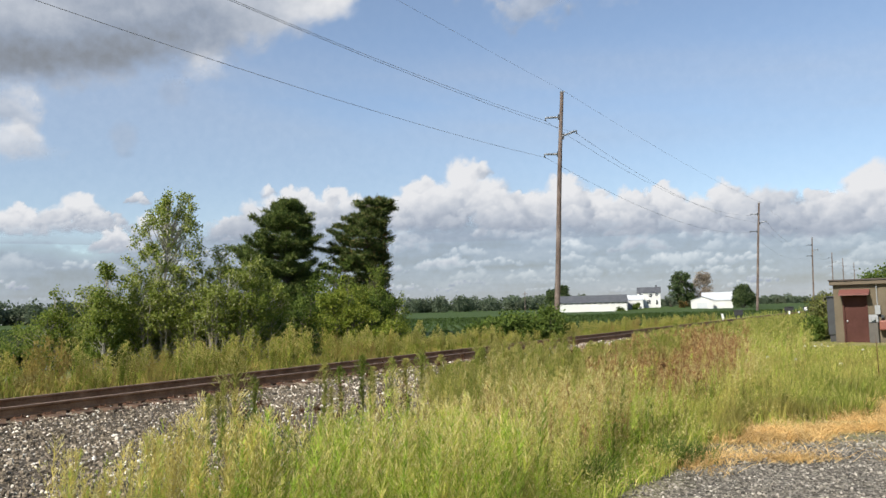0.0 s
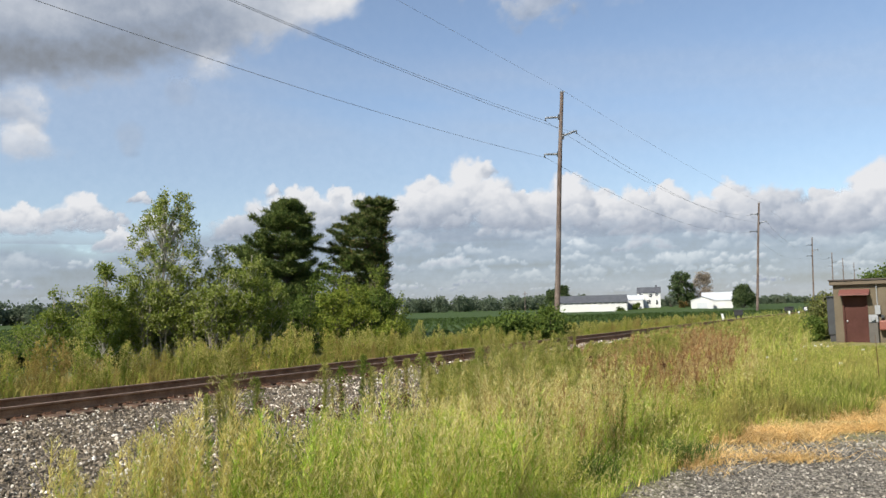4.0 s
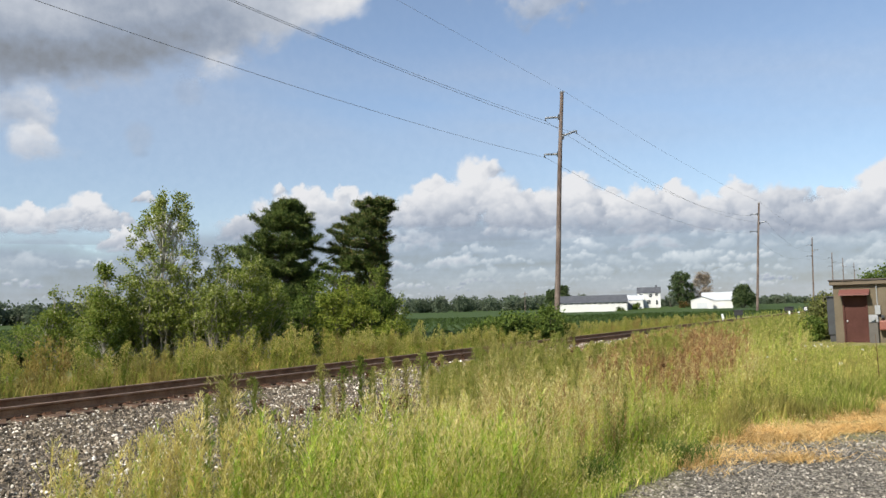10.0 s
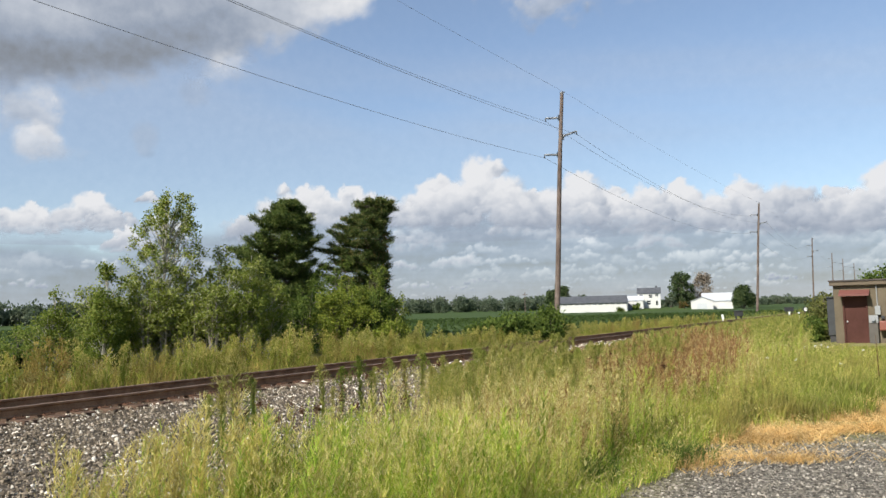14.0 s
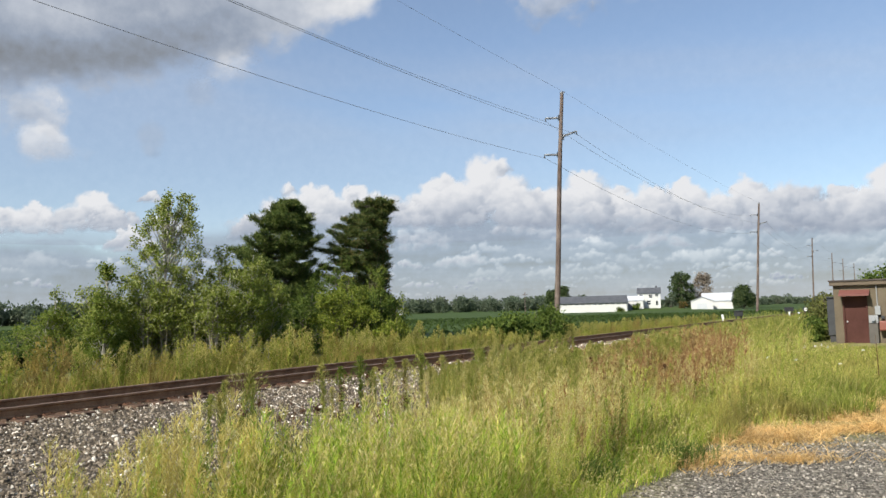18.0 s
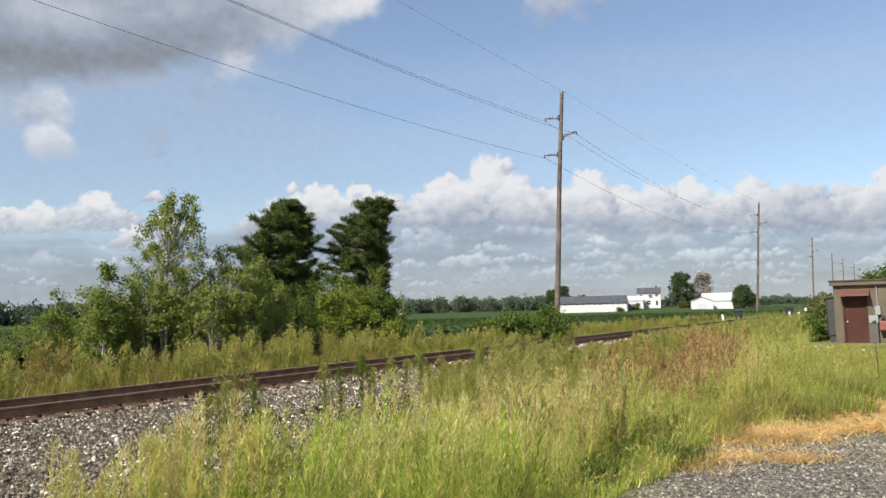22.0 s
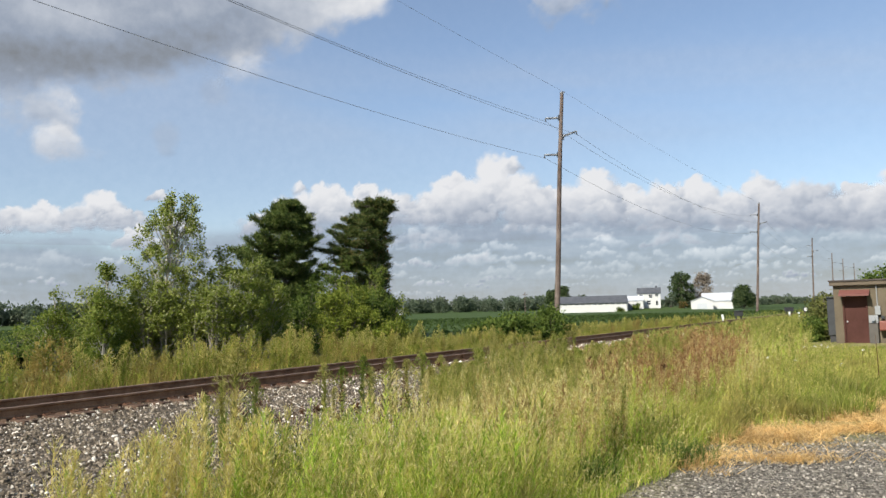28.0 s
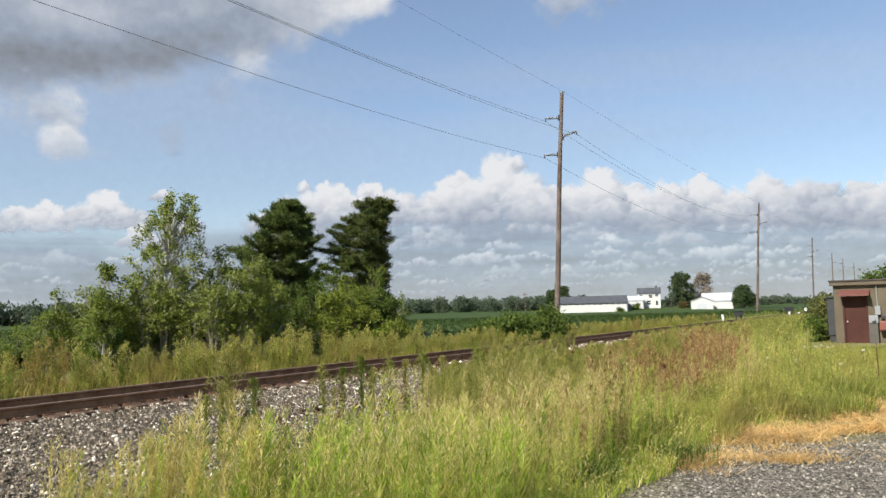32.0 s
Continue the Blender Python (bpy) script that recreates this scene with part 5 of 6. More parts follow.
# ---- track-side furniture ----
def marker_post(x, y, h, material, label, w=0.12):
    root = thing("marker_post", label, "post", Matrix.Translation((x, y, float(ground_z(x, y)))), "posts beside the track")
    part("post", box(bmesh.new(), -w / 2, w / 2, -0.03, 0.03, -0.2, h, 0.01), material, root)
    part("plate", box(bmesh.new(), -w * 0.8, w * 0.8, -0.05, -0.032, h - 0.42, h, 0.01), material, root)
    return root


# white and dark posts, boxes and signs by the far crossing
marker_post(25.3, 70.0, 0.75, M_WHITE, "white leaning marker post beside the track", 0.13).matrix_basis @= Matrix.Rotation(radians(-9), 4, "Y")
marker_post(29.5, 66.0, 0.85, M_WHITE, "white marker post beside the track", 0.1)
marker_post(30.3, 66.0, 0.8, M_WHITE, "white marker post beside the track", 0.1)


def signal_box(x, y, w, h, label):
    root = thing("signal_box", label, "signal box", Matrix.Translation((x, y, float(ground_z(x, y)))), "signal boxes by the crossing")
    part("box_body", box(bmesh.new(), -w / 2, w / 2, -0.35, 0.35, 0.5 * h, h, 0.03), M_BLACK, root)
    part("box_roof", box(bmesh.new(), -w / 2 - 0.06, w / 2 + 0.06, -0.42, 0.42, h, h + 0.06, 0.01), M_BLACK, root)
    for a in (-1, 1):
        part("leg", box(bmesh.new(), a * w * 0.4 - 0.05, a * w * 0.4 + 0.05, -0.05, 0.05, -0.3, 0.5 * h), M_BLACK, root)
    return root


signal_box(28.2, 74.0, 0.6, 0.95, "dark signal box on legs beside the track")
signal_box(44.7, 100.0, 0.9, 0.95, "dark signal box on legs beside the track")
sign = thing("round_sign", "round white sign with a dark rim on a thin post", "sign", Matrix.Translation((30.0, 64.0, float(ground_z(30, 64)) - 0.68)))
part("post", rod(bmesh.new(), (0, 0, 0.4), (0, 0, 1.75), 0.03), M_DARK_METAL, sign)
part("disc", rod(bmesh.new(), (0, 0.02, 1.75), (0, -0.02, 1.75), 0.24, 0.24, 20), M_BLACK, sign)
part("sign_face", rod(bmesh.new(), (0, -0.021, 1.75), (0, -0.03, 1.75), 0.15, 0.15, 20), M_WHITE, sign)


far_pole = thing("distant_pole", "thin wooden utility pole far across the field", "utility pole", Matrix.Translation((31.4, 300, float(ground_z(31.4, 300)))))
part("pole", rod(bmesh.new(), (0, 0, -0.3), (0.1, 0, 8.6), 0.2, 0.14), M_POLE, far_pole)
part("crossarm", box(bmesh.new(), -0.9, 1.1, -0.08, 0.08, 7.6, 7.8), M_POLE, far_pole)

# ---- grasses and weeds ----
def sample(n, y0, y1, rng, x_lo=-0.64, x_hi=0.64):
    """Ground places, denser near the eye."""
    y = 1 / rng.uniform(1 / y1, 1 / y0, n)
    x = rng.uniform(x_lo, x_hi, n) * (y + 0.8)
    return x, y


def grass_limit(x, y):
    """How far towards the rails the tall grass grows."""
    return np.interp(y, [4, 8.5, 10, 12, 15, 20, 30, 60], [4.2, 4.8, 5.5, 6.3, 7.0, 7.6, 9.0, 10.8]) + 1.8 * (fbm_np(x * 0.8, y * 0.8, 13) - 0.5)


def room(x, y):
    """How high a weed may stand so that the rails stay in sight, where they are in sight at all."""
    k = x / y
    over = np.where((k > 0.055) & (k < 0.14), 0.4, np.where(k > 0.24, 0.22, 0.0))
    return np.clip(1.68 - 1.5 * across(x, y) / RAIL_NEAR + over, 0.25, 2.0)


def door_view(x, y):
    """The most that may grow in the trodden strip before the small building's door."""
    return np.where((x / y > 0.47) & (y > 13), np.clip(1.45 * (1 - y / 30), 0.06, 1.0), 9.0)


def in_yard(x, y):
    """On the concrete before the small building's door."""
    dx, dy = np.asarray(x) - 15.66, np.asarray(y) - BUILD_Y
    u, v = TY * dx - TX * dy, TX * dx + TY * dy
    return (u > 0.7) & (v > -2.3)


def brown_zone(x, y):
    """Where the reddish dead weeds stand, 0 to 1."""
    s = across(x, y)
    return step_np(9.5, 14, y) * step_np(38, 26, y) * step_np(2.6, 4.2, s) * step_np(9.9, 7.6, s) * step_np(0.13, 0.20, x / y) * step_np(0.40, 0.31, x / y)


def heads(soup, tips, ways, rng, length, width):
    """Seed heads: a slim crossed pair of leaves at each tip."""
    L = np.asarray(length)[:, None]
    nod = ways * np.array([1, 1, 0.35]) + np.array([0.25, 0.0, -0.55])
    for k in range(2):
        soup.leaves(tips - ways * 0.02, ways + np.array([0, 0, -0.05]), length, width, rng, 0.1)
        soup.leaves(tips + ways * L * 0.8, nod, length * 0.9, width * 0.9, rng, 0.1)


swaying = []      # (object, sway in degrees, period, phase)


def tall_grass():
    rng = np.random.default_rng(501)
    for k in range(6):
        x, y = sample(44000, 4.3, 30, rng)
        s = across(x, y)
        b = brown_zone(x, y)
        patch = fbm_np(x * 0.55, y * 0.55, 9)
        ok = (s < grass_limit(x, y)) & (s > np.interp(y, [8, 11, 16], [1.7, 1.0, 2.9]) + 0.9 * patch) & (y > weed_edge(x) - 0.35 + 1.0 * noise_np(x * 1.3, y * 0.6, 88))
        gap = noise_np(x * 2.3, y * 2.3, 64)
        ok &= (rng.random(len(x)) > 0.9 * b) & (rng.random(len(x)) < (0.25 + 1.1 * patch) * np.clip(2.2 * gap - 0.15, 0.12, 1.2))
        x, y, s, patch = x[ok], y[ok], s[ok], patch[ok]
        tuft = noise_np(x * 3.1, y * 3.1, 40 + k)
        h = rng.uniform(0.25, 1.0, len(x)) * (0.16 + 0.8 * patch + 0.6 * tuft) * np.interp(s + np.interp(y, [12, 18], [0, -1.6]), [1.0, 2.4, 3.8], [0.4, 0.65, 1.0]) * np.interp(grass_limit(x, y) - s, [-0.5, 0.3, 2.4], [0.35, 0.5, 1.0]) * np.interp(y - weed_edge(x), [0, 2], [0.5, 1])
        h = np.minimum(np.minimum(h, room(x, y) * rng.uniform(0.8, 1.05, len(x))), door_view(x, y) * rng.uniform(0.6, 1.0, len(x)))
        w = rng.uniform(0.005, 0.011, len(x)) * np.clip(y / 9, 0.8, 3)
        soup = Soup()
        tips, ways = soup.blades(np.column_stack([x, y]), ground_z(x, y) - 0.02, h, w, h * rng.uniform(0.05, 0.85, len(x)), rng)
        ob = tagged(new("tall_grass", soup.mesh("tall_grass", M_GRASS if k % 2 else M_GRASS_GREEN)), "dense tall yellow-green grass swaying in the wind", "grass", kind="stuff")
        swaying.append((ob, 0.25, 2.6, k))
        pick = rng.random(len(x)) < 0.22
        sh = Soup()
        heads(sh, tips[pick], ways[pick] / (np.linalg.norm(ways[pick], axis=1)[:, None] + 1e-9), rng, rng.uniform(0.026, 0.05, pick.sum()), 0.013 * np.clip(y[pick] / 9, 0.8, 2.5))
        ob = tagged(new("grass_seed_heads", sh.mesh("grass_seed_heads", M_SEED)), "nodding tan seed heads of tall grass", "grass", kind="stuff")
        swaying.append((ob, 0.25, 2.6, k))


def short_grass():
    rng = np.random.default_rng(502)
    x, y = sample(60000, 9, 33, rng, 0.15, 0.66)
    s = across(x, y)
    patch = fbm_np(x * 0.5, y * 0.5, 19)
    ok = (s < 5.0) & (y > weed_edge(x) - 0.5 + 1.8 * noise_np(x * 1.1, y * 0.7, 87)) & ~in_yard(x, y)
    x, y, patch = x[ok], y[ok], patch[ok]
    h = rng.uniform(0.16, 0.42, len(x)) * (0.5 + patch) * np.interp(y, [10, 18, 26], [1, 1, 0.55])
    h = np.minimum(h, door_view(x, y) * rng.uniform(0.6, 1.0, len(x)))
    soup = Soup()
    soup.blades(np.column_stack([x, y]), ground_z(x, y) - 0.01, h, rng.uniform(0.008, 0.014, len(x)) * np.clip(y / 10, 1, 3), h * rng.uniform(0.1, 0.7, len(x)), rng)
    tagged(new("short_grass", soup.mesh("short_grass", M_SHORT)), "short green grass beside the gravel lot", "grass", kind="stuff")


def straw():
    rng = np.random.default_rng(503)
    cx, cy = sample(5200, 6.5, 19, rng, 0.16, 0.66)
    heaped = np.zeros(len(cx))
    for x0, y0, rx, ry in ((4.0, 10.0, 0.75, 0.4), (3.6, 8.5, 0.5, 0.16), (2.5, 8.5, 0.4, 0.15), (5.6, 11.7, 0.6, 0.6), (6.5, 10.7, 0.6, 0.4), (5.1, 10.5, 0.9, 0.25), (7.2, 11.8, 0.9, 0.7), (6.0, 12.8, 0.8, 0.3)):
        heaped = np.maximum(heaped, np.exp(-((cx - x0) / rx) ** 2 - ((cy - y0) / ry) ** 2))
    ok = (cy > np.maximum(lot_edge(cx) - 2.0, 7.9)) & (cy < weed_edge(cx) + 1.2) & (cx > 1.9) & (rng.random(len(cx)) < np.clip(1.3 * heaped - 0.2 + 0.5 * fbm_np(cx * 1.1, cy * 1.8, 57) * (cy > lot_edge(cx) - 0.3), 0.012, 1))
    cx, cy = cx[ok], cy[ok]
    n = 34
    x = np.repeat(cx, n) + rng.normal(size=len(cx) * n) * 0.10
    y = np.repeat(cy, n) + rng.normal(size=len(cx) * n) * 0.08
    h = rng.uniform(0.02, 0.13, len(x)) * np.repeat(rng.uniform(0.4, 1.7, len(cx)), n)
    soup = Soup()
    soup.blades(np.column_stack([x, y]), ground_z(x, y), h, rng.uniform(0.005, 0.009, len(x)) * np.clip(y / 9, 1, 2), h * rng.uniform(1.2, 3.6, len(x)), rng)
    tagged(new("dead_straw", soup.mesh("dead_straw", M_STRAW)), "flattened orange-tan dead grass at the gravel's edge", "dead grass", kind="stuff")


def plume_soup(rng, h, leaves, plume, width, spread=0.17):
    """One feathery weed at the origin: narrow leaves up the stem and a plume at the top."""
    a, b = Soup(), Soup()
    f = rng.uniform(0.12, 0.98, leaves)
    ang = rng.uniform(0, 2 * np.pi, leaves)
    at = np.column_stack([0.03 * np.sin(f * 3), 0.02 * f, f * h])
    way = np.column_stack([np.cos(ang), np.sin(ang), rng.uniform(0.9, 2.6, leaves)])
    a.spikes(at, way, h * (0.16 - 0.09 * f) * rng.uniform(0.7, 1.2, leaves), width, rng)
    g = rng.uniform(0.62, 1.0, plume)
    ang = rng.uniform(0, 2 * np.pi, plume)
    r = spread * h * (1.02 - g) / 0.4 * rng.random(plume) ** 0.5
    at = np.column_stack([np.cos(ang) * r + 0.03, np.sin(ang) * r, g * h + 0.3 * r])
    way = np.column_stack([np.cos(ang), np.sin(ang), np.full(plume, 1.8)]) + rng.normal(size=(plume, 3)) * 0.5
    b.leaves(at, way, rng.uniform(0.03, 0.06, plume) * h, width * 0.8, rng)
    return a, b


def plume_things():
    """Single tall weeds along the ballast, copied and turned."""
    rng = np.random.default_rng(504)
    kinds = []
    for k in range(7):
        h = 1.0
        a, b = plume_soup(rng, h, 300, 420, 0.009 + 0.0006 * k, 0.19)
        root = thing("feathery_weed", "dark green feathery weed among the grass" if k == 6 else "tall feathery yellow-green weed at the ballast's edge", "weed", Matrix.Translation((-7.0 + k, 23.0, 0)), "tall weeds along the track")
        u = np.linspace(0, 1, 6)
        child("stem", Soup().tube(np.column_stack([0.03 * np.sin(u * 3), 0.02 * u, u * h]), 0.008 * (1.1 - u) + 0.002, 4).mesh("stem", M_STALK, True), root)
        tagged(child("leaves", a.mesh("leaves", M_CHERRY if k == 6 else M_PLUME if k % 3 else M_VERGE), root), kind="stuff")
        tagged(child("plume", b.mesh("plume", M_CHERRY if k == 6 else M_PLUME_TOP if k % 2 or k == 0 else M_PLUME), root), kind="stuff")
        kinds.append(root)
    spots = [(-2.75, 10.2, 1.38), (-3.05, 10.6, 0.95), (-2.6, 10.4, 1.0), (-2.9, 10.0, 0.85), (-3.15, 10.3, 0.8), (-2.1, 13.0, 1.0), (-1.75, 12.0, 0.7), (-1.25, 13.2, 0.9), (-0.9, 13.0, 1.05), (-0.72, 13.5, 1.0), (-0.4, 14.0, 1.1), (-0.1, 14.4, 1.0), (0.2, 13.6, 0.95)]
    for k in range(26):
        q, s = rng.uniform(0.02, 0.16), rng.uniform(6.8, 10.8)
        y = s / (TX - TY * q)
        spots.append((q * y, y, rng.uniform(0.85, 1.15)))
    spots.append((4.16, 25.0, 1.25))
    tries = 0
    while len(spots) < 285 and tries < 6000:
        tries += 1
        y = 1 / rng.uniform(1 / 46, 1 / 10.5)
        x = rng.uniform(-0.5, 0.45) * y
        s = across(x, y)
        lim = float(grass_limit(x, y))
        if s < lim - 2.0 or s > min(lim + 1.6, 12.6) or (y < 13 and rng.random() < 0.75) or -0.32 < x / y < -0.03:
            continue
        h = rng.uniform(0.55, 1.05)
        spots.append((x, y, h if rng.random() < 0.16 else min(h, float(room(x, y)))))
    dark = [len(spots) + k for k in range(5)]
    spots += [(-2.8, 7.4, 0.64), (-1.5, 14.0, 1.05), (-1.83, 13.5, 0.9), (-1.38, 14.3, 0.75), (1.35, 13.0, 0.85)]
    for k, (x, y, h) in enumerate(spots):
        src = kinds[6 if k in dark else k % 6]
        ob = src if k < 6 or k == dark[0] else copy_thing(src, Matrix())
        ob.scale = (h, h, h)
        ob.matrix_basis = Matrix.Translation((x, y, float(ground_z(x, y)) - 0.02)) @ Matrix.Rotation(rng.uniform(0, 6.28), 4, "Z") @ Matrix.Diagonal((h * 1.25, h * 1.25, h, 1))
        swaying.append((ob, 3.0, 2.2, k * 1.7))
    return spots


M_PLUME_TOP = foliage("tan_weed_plume", [(0, (0.28, 0.27, 0.075)), (0.5, (0.41, 0.385, 0.12)), (1.0, (0.53, 0.475, 0.19))], through_light=0.45, gloss=0.06, mottle=2.0, depth=0.38)


def weed_mass(name, label, spots, h_lo, h_hi, material, top_material, seed, leaves=26, plume=26, width=0.02, spread=0.17):
    """Many weeds joined."""
    rng = np.random.default_rng(seed)
    a, b = Soup(), Soup()
    protos = [plume_soup(rng, 1.0, leaves, plume, width, spread) for k in range(8)]
    va = [np.concatenate(p[0].v) for p in protos]
    vb = [np.concatenate(p[1].v) for p in protos]
    for k, (x, y) in enumerate(spots):
        h = rng.uniform(h_lo, h_hi)
        h *= (0.72 + 0.56 * float(noise_np(x * 0.4, y * 0.4, 53))) * (0.66 + 0.68 * float(noise_np(x * 1.7, y * 1.7, 54)))
        if across(x, y) > 16:
            h *= float(np.interp(along(x, y), [18, 36], [1.0, 0.72]))
        if across(x, y) < 13:
            h = min(h, float(room(x, y)) * rng.uniform(0.85, 1.05), float(door_view(x, y)))
        p = k % 8
        turn = rng.uniform(0, 6.28)
        c, s = math.cos(turn), math.sin(turn)
        m = np.array([[c, -s, 0], [s, c, 0], [0, 0, 1]]) * h
        off = np.array([x, y, float(ground_z(x, y)) - 0.03])
        lean = np.array([[0.08, 0.02, 0]]) * rng.uniform(0, 2)
        for soup, src, proto in ((a, va[p], protos[p][0]), (b, vb[p], protos[p][1])):
            v = src @ m.T
            soup.add(v + off + lean * v[:, 2:3], None, np.concatenate(proto.t))
    o1 = tagged(new(name, a.mesh(name, material)), label, "weeds", kind="stuff")
    o2 = tagged(new(name + "_plumes", b.mesh(name + "_plumes", top_material)), label, "weeds", kind="stuff")
    swaying.append((o1, 0.2, 2.9, seed))
    swaying.append((o2, 0.2, 2.9, seed))


M_RUSSET = foliage("russet_dead_weed", [(0, (0.17, 0.075, 0.035)), (0.5, (0.29, 0.15, 0.065)), (0.9, (0.40, 0.26, 0.12)), (1.0, (0.55, 0.45, 0.24))], through_light=0.35)
M_GOLDENROD = foliage("green_goldenrod_leaf", [(0, (0.15, 0.205, 0.032)), (0.5, (0.28, 0.325, 0.058)), (0.85, (0.41, 0.41, 0.10)), (1.0, (0.50, 0.44, 0.14))], patch=(0.21, 0.27, 0.05), patch_scale=0.6, through_light=0.5, gloss=0.06, mottle=1.8, depth=0.45)


def far_verge():
    """Weeds behind the track, along the farther stretch of it, and on the rise before the building."""
    rng = np.random.default_rng(505)
    spots = []
    while len(spots) < 3600:
        t = 3 + 70 * rng.random() ** 1.5
        s = 17.1 + 6.0 * rng.random() ** 1.2
        x, y = on_track(s, t)
        if abs(x) < 0.63 * y + 1:
            r = rng.uniform(0.06, 0.15)
            spots += [(x + rng.normal() * r, y + rng.normal() * r) for n in range(rng.integers(5, 10))]
    weed_mass("verge_weeds", "dense tan-green weeds on the far side of the track", spots[:1800], 0.7, 1.3, M_GOLDENROD, M_PLUME_TOP, 61, 34, 64, 0.024, 0.2)
    weed_mass("verge_weeds", "dense tan-green weeds on the far side of the track", spots[1800:], 0.6, 1.15, M_VERGE, M_VERGE, 62, 34, 64, 0.024, 0.2)
    spots = []
    while len(spots) < 1500:
        s = rng.choice([rng.uniform(17.2, 22), rng.uniform(9.5, 12.4)])
        t = (70 if s > 15 else 42) + 110 * rng.random()
        spots.append(on_track(s, t))
    weed_mass("far_track_weeds", "tan-green weeds on both sides of the distant track", spots, 0.6, 1.1, M_PLUME, M_PLUME, 63, 14, 16, 0.06)
    spots = []
    while len(spots) < 2600:
        x, y = sample(1, 24, 75, rng, -0.1, 0.62)
        x, y = float(x[0]), float(y[0])
        s = across(x, y)
        if 3.4 < s < float(grass_limit(x, y)) + 1.0 and not (x > 13.2 and y < 38 and s < 5.0):
            spots.append((x, y))
    weed_mass("lot_weeds", "tall tan and green weeds between the lot and the track", spots[:1300], 0.7, 1.1, M_PLUME, M_PLUME, 64, 24, 26, 0.028)
    weed_mass("lot_weeds", "tall tan and green weeds between the lot and the track", spots[1300:], 0.55, 0.95, M_SHORT, M_PLUME_TOP, 65, 24, 26, 0.028)
    spots = []
    while len(spots) < 1700:
        x, y = sample(1, 9.5, 42, rng, 0.02, 0.42)
        x, y = float(x[0]), float(y[0])
        if rng.random() < float(brown_zone(x, y)):
            spots.append((x, y))
    weed_mass("brown_weeds", "reddish-brown dried weeds standing in the grass", spots, 0.68, 1.05, M_RUSSET, M_BROWN, 66, 40, 60, 0.013)
    spots = []
    while len(spots) < 800:
        x, y = sample(1, 7, 24, rng, -0.3, 0.45)
        x, y = float(x[0]), float(y[0])
        s = across(x, y)
        if 2.6 < s < float(grass_limit(x, y)) and y > float(weed_edge(x)) + 1.0 and float(noise_np(x * 0.45, y * 0.45, 33)) > 0.45:
            spots.append((x, y))
    weed_mass("dry_weeds", "thin tan dried weeds among the tall grass", spots, 0.55, 0.85, M_BROWN, M_SEED, 67, 24, 40, 0.010)
    spots = []
    while len(spots) < 1300:
        x, y = sample(1, 5.0, 24, rng, -0.5, 0.5)
        x, y = float(x[0]), float(y[0])
        s = across(x, y)
        if 2.3 < s < float(grass_limit(x, y)) + 0.5 and y > float(weed_edge(x)) + 0.9 and float(noise_np(x * 0.6, y * 0.6, 36)) > 0.3:
            spots.append((x, y))
    weed_mass("meadow_weeds", "leafy yellow-green weeds mixed into the tall grass", spots[:700], 0.45, 0.95, M_GRASS_GREEN, M_GRASS, 71, 90, 60, 0.007)
    weed_mass("meadow_weeds", "leafy yellow-green weeds mixed into the tall grass", spots[700:], 0.5, 1.0, M_GRASS, M_SEED, 72, 90, 80, 0.007)
    spots = []
    while len(spots) < 210:
        x, y = sample(1, 6.0, 22, rng, -0.45, 0.35)
        x, y = float(x[0]), float(y[0])
        s = across(x, y)
        if 2.3 < s < float(grass_limit(x, y)) + 0.6 and y > float(weed_edge(x)) + 0.9 and float(noise_np(x * 0.8, y * 0.8, 46)) > 0.5:
            spots.append((x, y))
    shadow_spots, spots = spots, []
    while len(spots) < 340:
        x, y = sample(1, 9.0, 27, rng, -0.3, 0.28)
        x, y = float(x[0]), float(y[0])
        s = across(x, y)
        if 3.8 < s < float(grass_limit(x, y)) + 0.1 and y > float(weed_edge(x)) + 1.5:
            spots.append((x, y))
    weed_mass("plumed_weeds", "feathery tan and green plumed weeds in the grass", spots[:170], 0.85, 1.3, M_PLUME, M_PLUME_TOP, 75, 110, 190, 0.0075, 0.12)
    weed_mass("plumed_weeds", "feathery tan and green plumed weeds in the grass", spots[170:], 0.8, 1.25, M_VERGE, M_PLUME, 76, 110, 190, 0.0075, 0.12)
    spots = []
    while len(spots) < 640:
        x, y = 1.2 + rng.normal() * 0.9, 9.9 + rng.normal() * 1.6
        if y > float(weed_edge(x)) + 1.2 and float(noise_np(x * 1.3, y * 1.3, 91)) > 0.35:
            spots.append((x, y))
    weed_mass("tan_grass", "tan drying grass stalks with pale heads", spots, 0.8, 1.1, M_BROWN, M_SEED, 77, 26, 60, 0.006, 0.1)
    spots = shadow_spots
    # extra dark plants stand in for the shadowed gaps between grass clumps
    weed_mass("dark_weeds", "dark green weeds standing in for shadow among the tall grass", spots, 0.4, 0.85, M_CHERRY, M_TUFT, 74, 90, 30, 0.012)
    spots = []
    while len(spots) < 1500:
        x, y = sample(1, 9.4, 31, rng, 0.22, 0.62)
        x, y = float(x[0]), float(y[0])
        s = across(x, y)
        if s < 5.2 and y > float(weed_edge(x)) - 0.2 + 1.6 * float(noise_np(x * 1.1, y * 0.7, 87)) and not in_yard(x, y) and not (y > 24 and x > 12.5):
            spots.append((x, y))
    weed_mass("lot_side_weeds", "low green and tan weeds in the grass by the lot", spots, 0.28, 0.66, M_SHORT, M_GRASS, 73, 60, 40, 0.012)
    spots = []
    while len(spots) < 240:
        x, y = sample(1, 6.2, 14, rng, -0.64, -0.1)
        x, y = float(x[0]), float(y[0])
        lim = float(grass_limit(x, y))
        s = across(x, y)
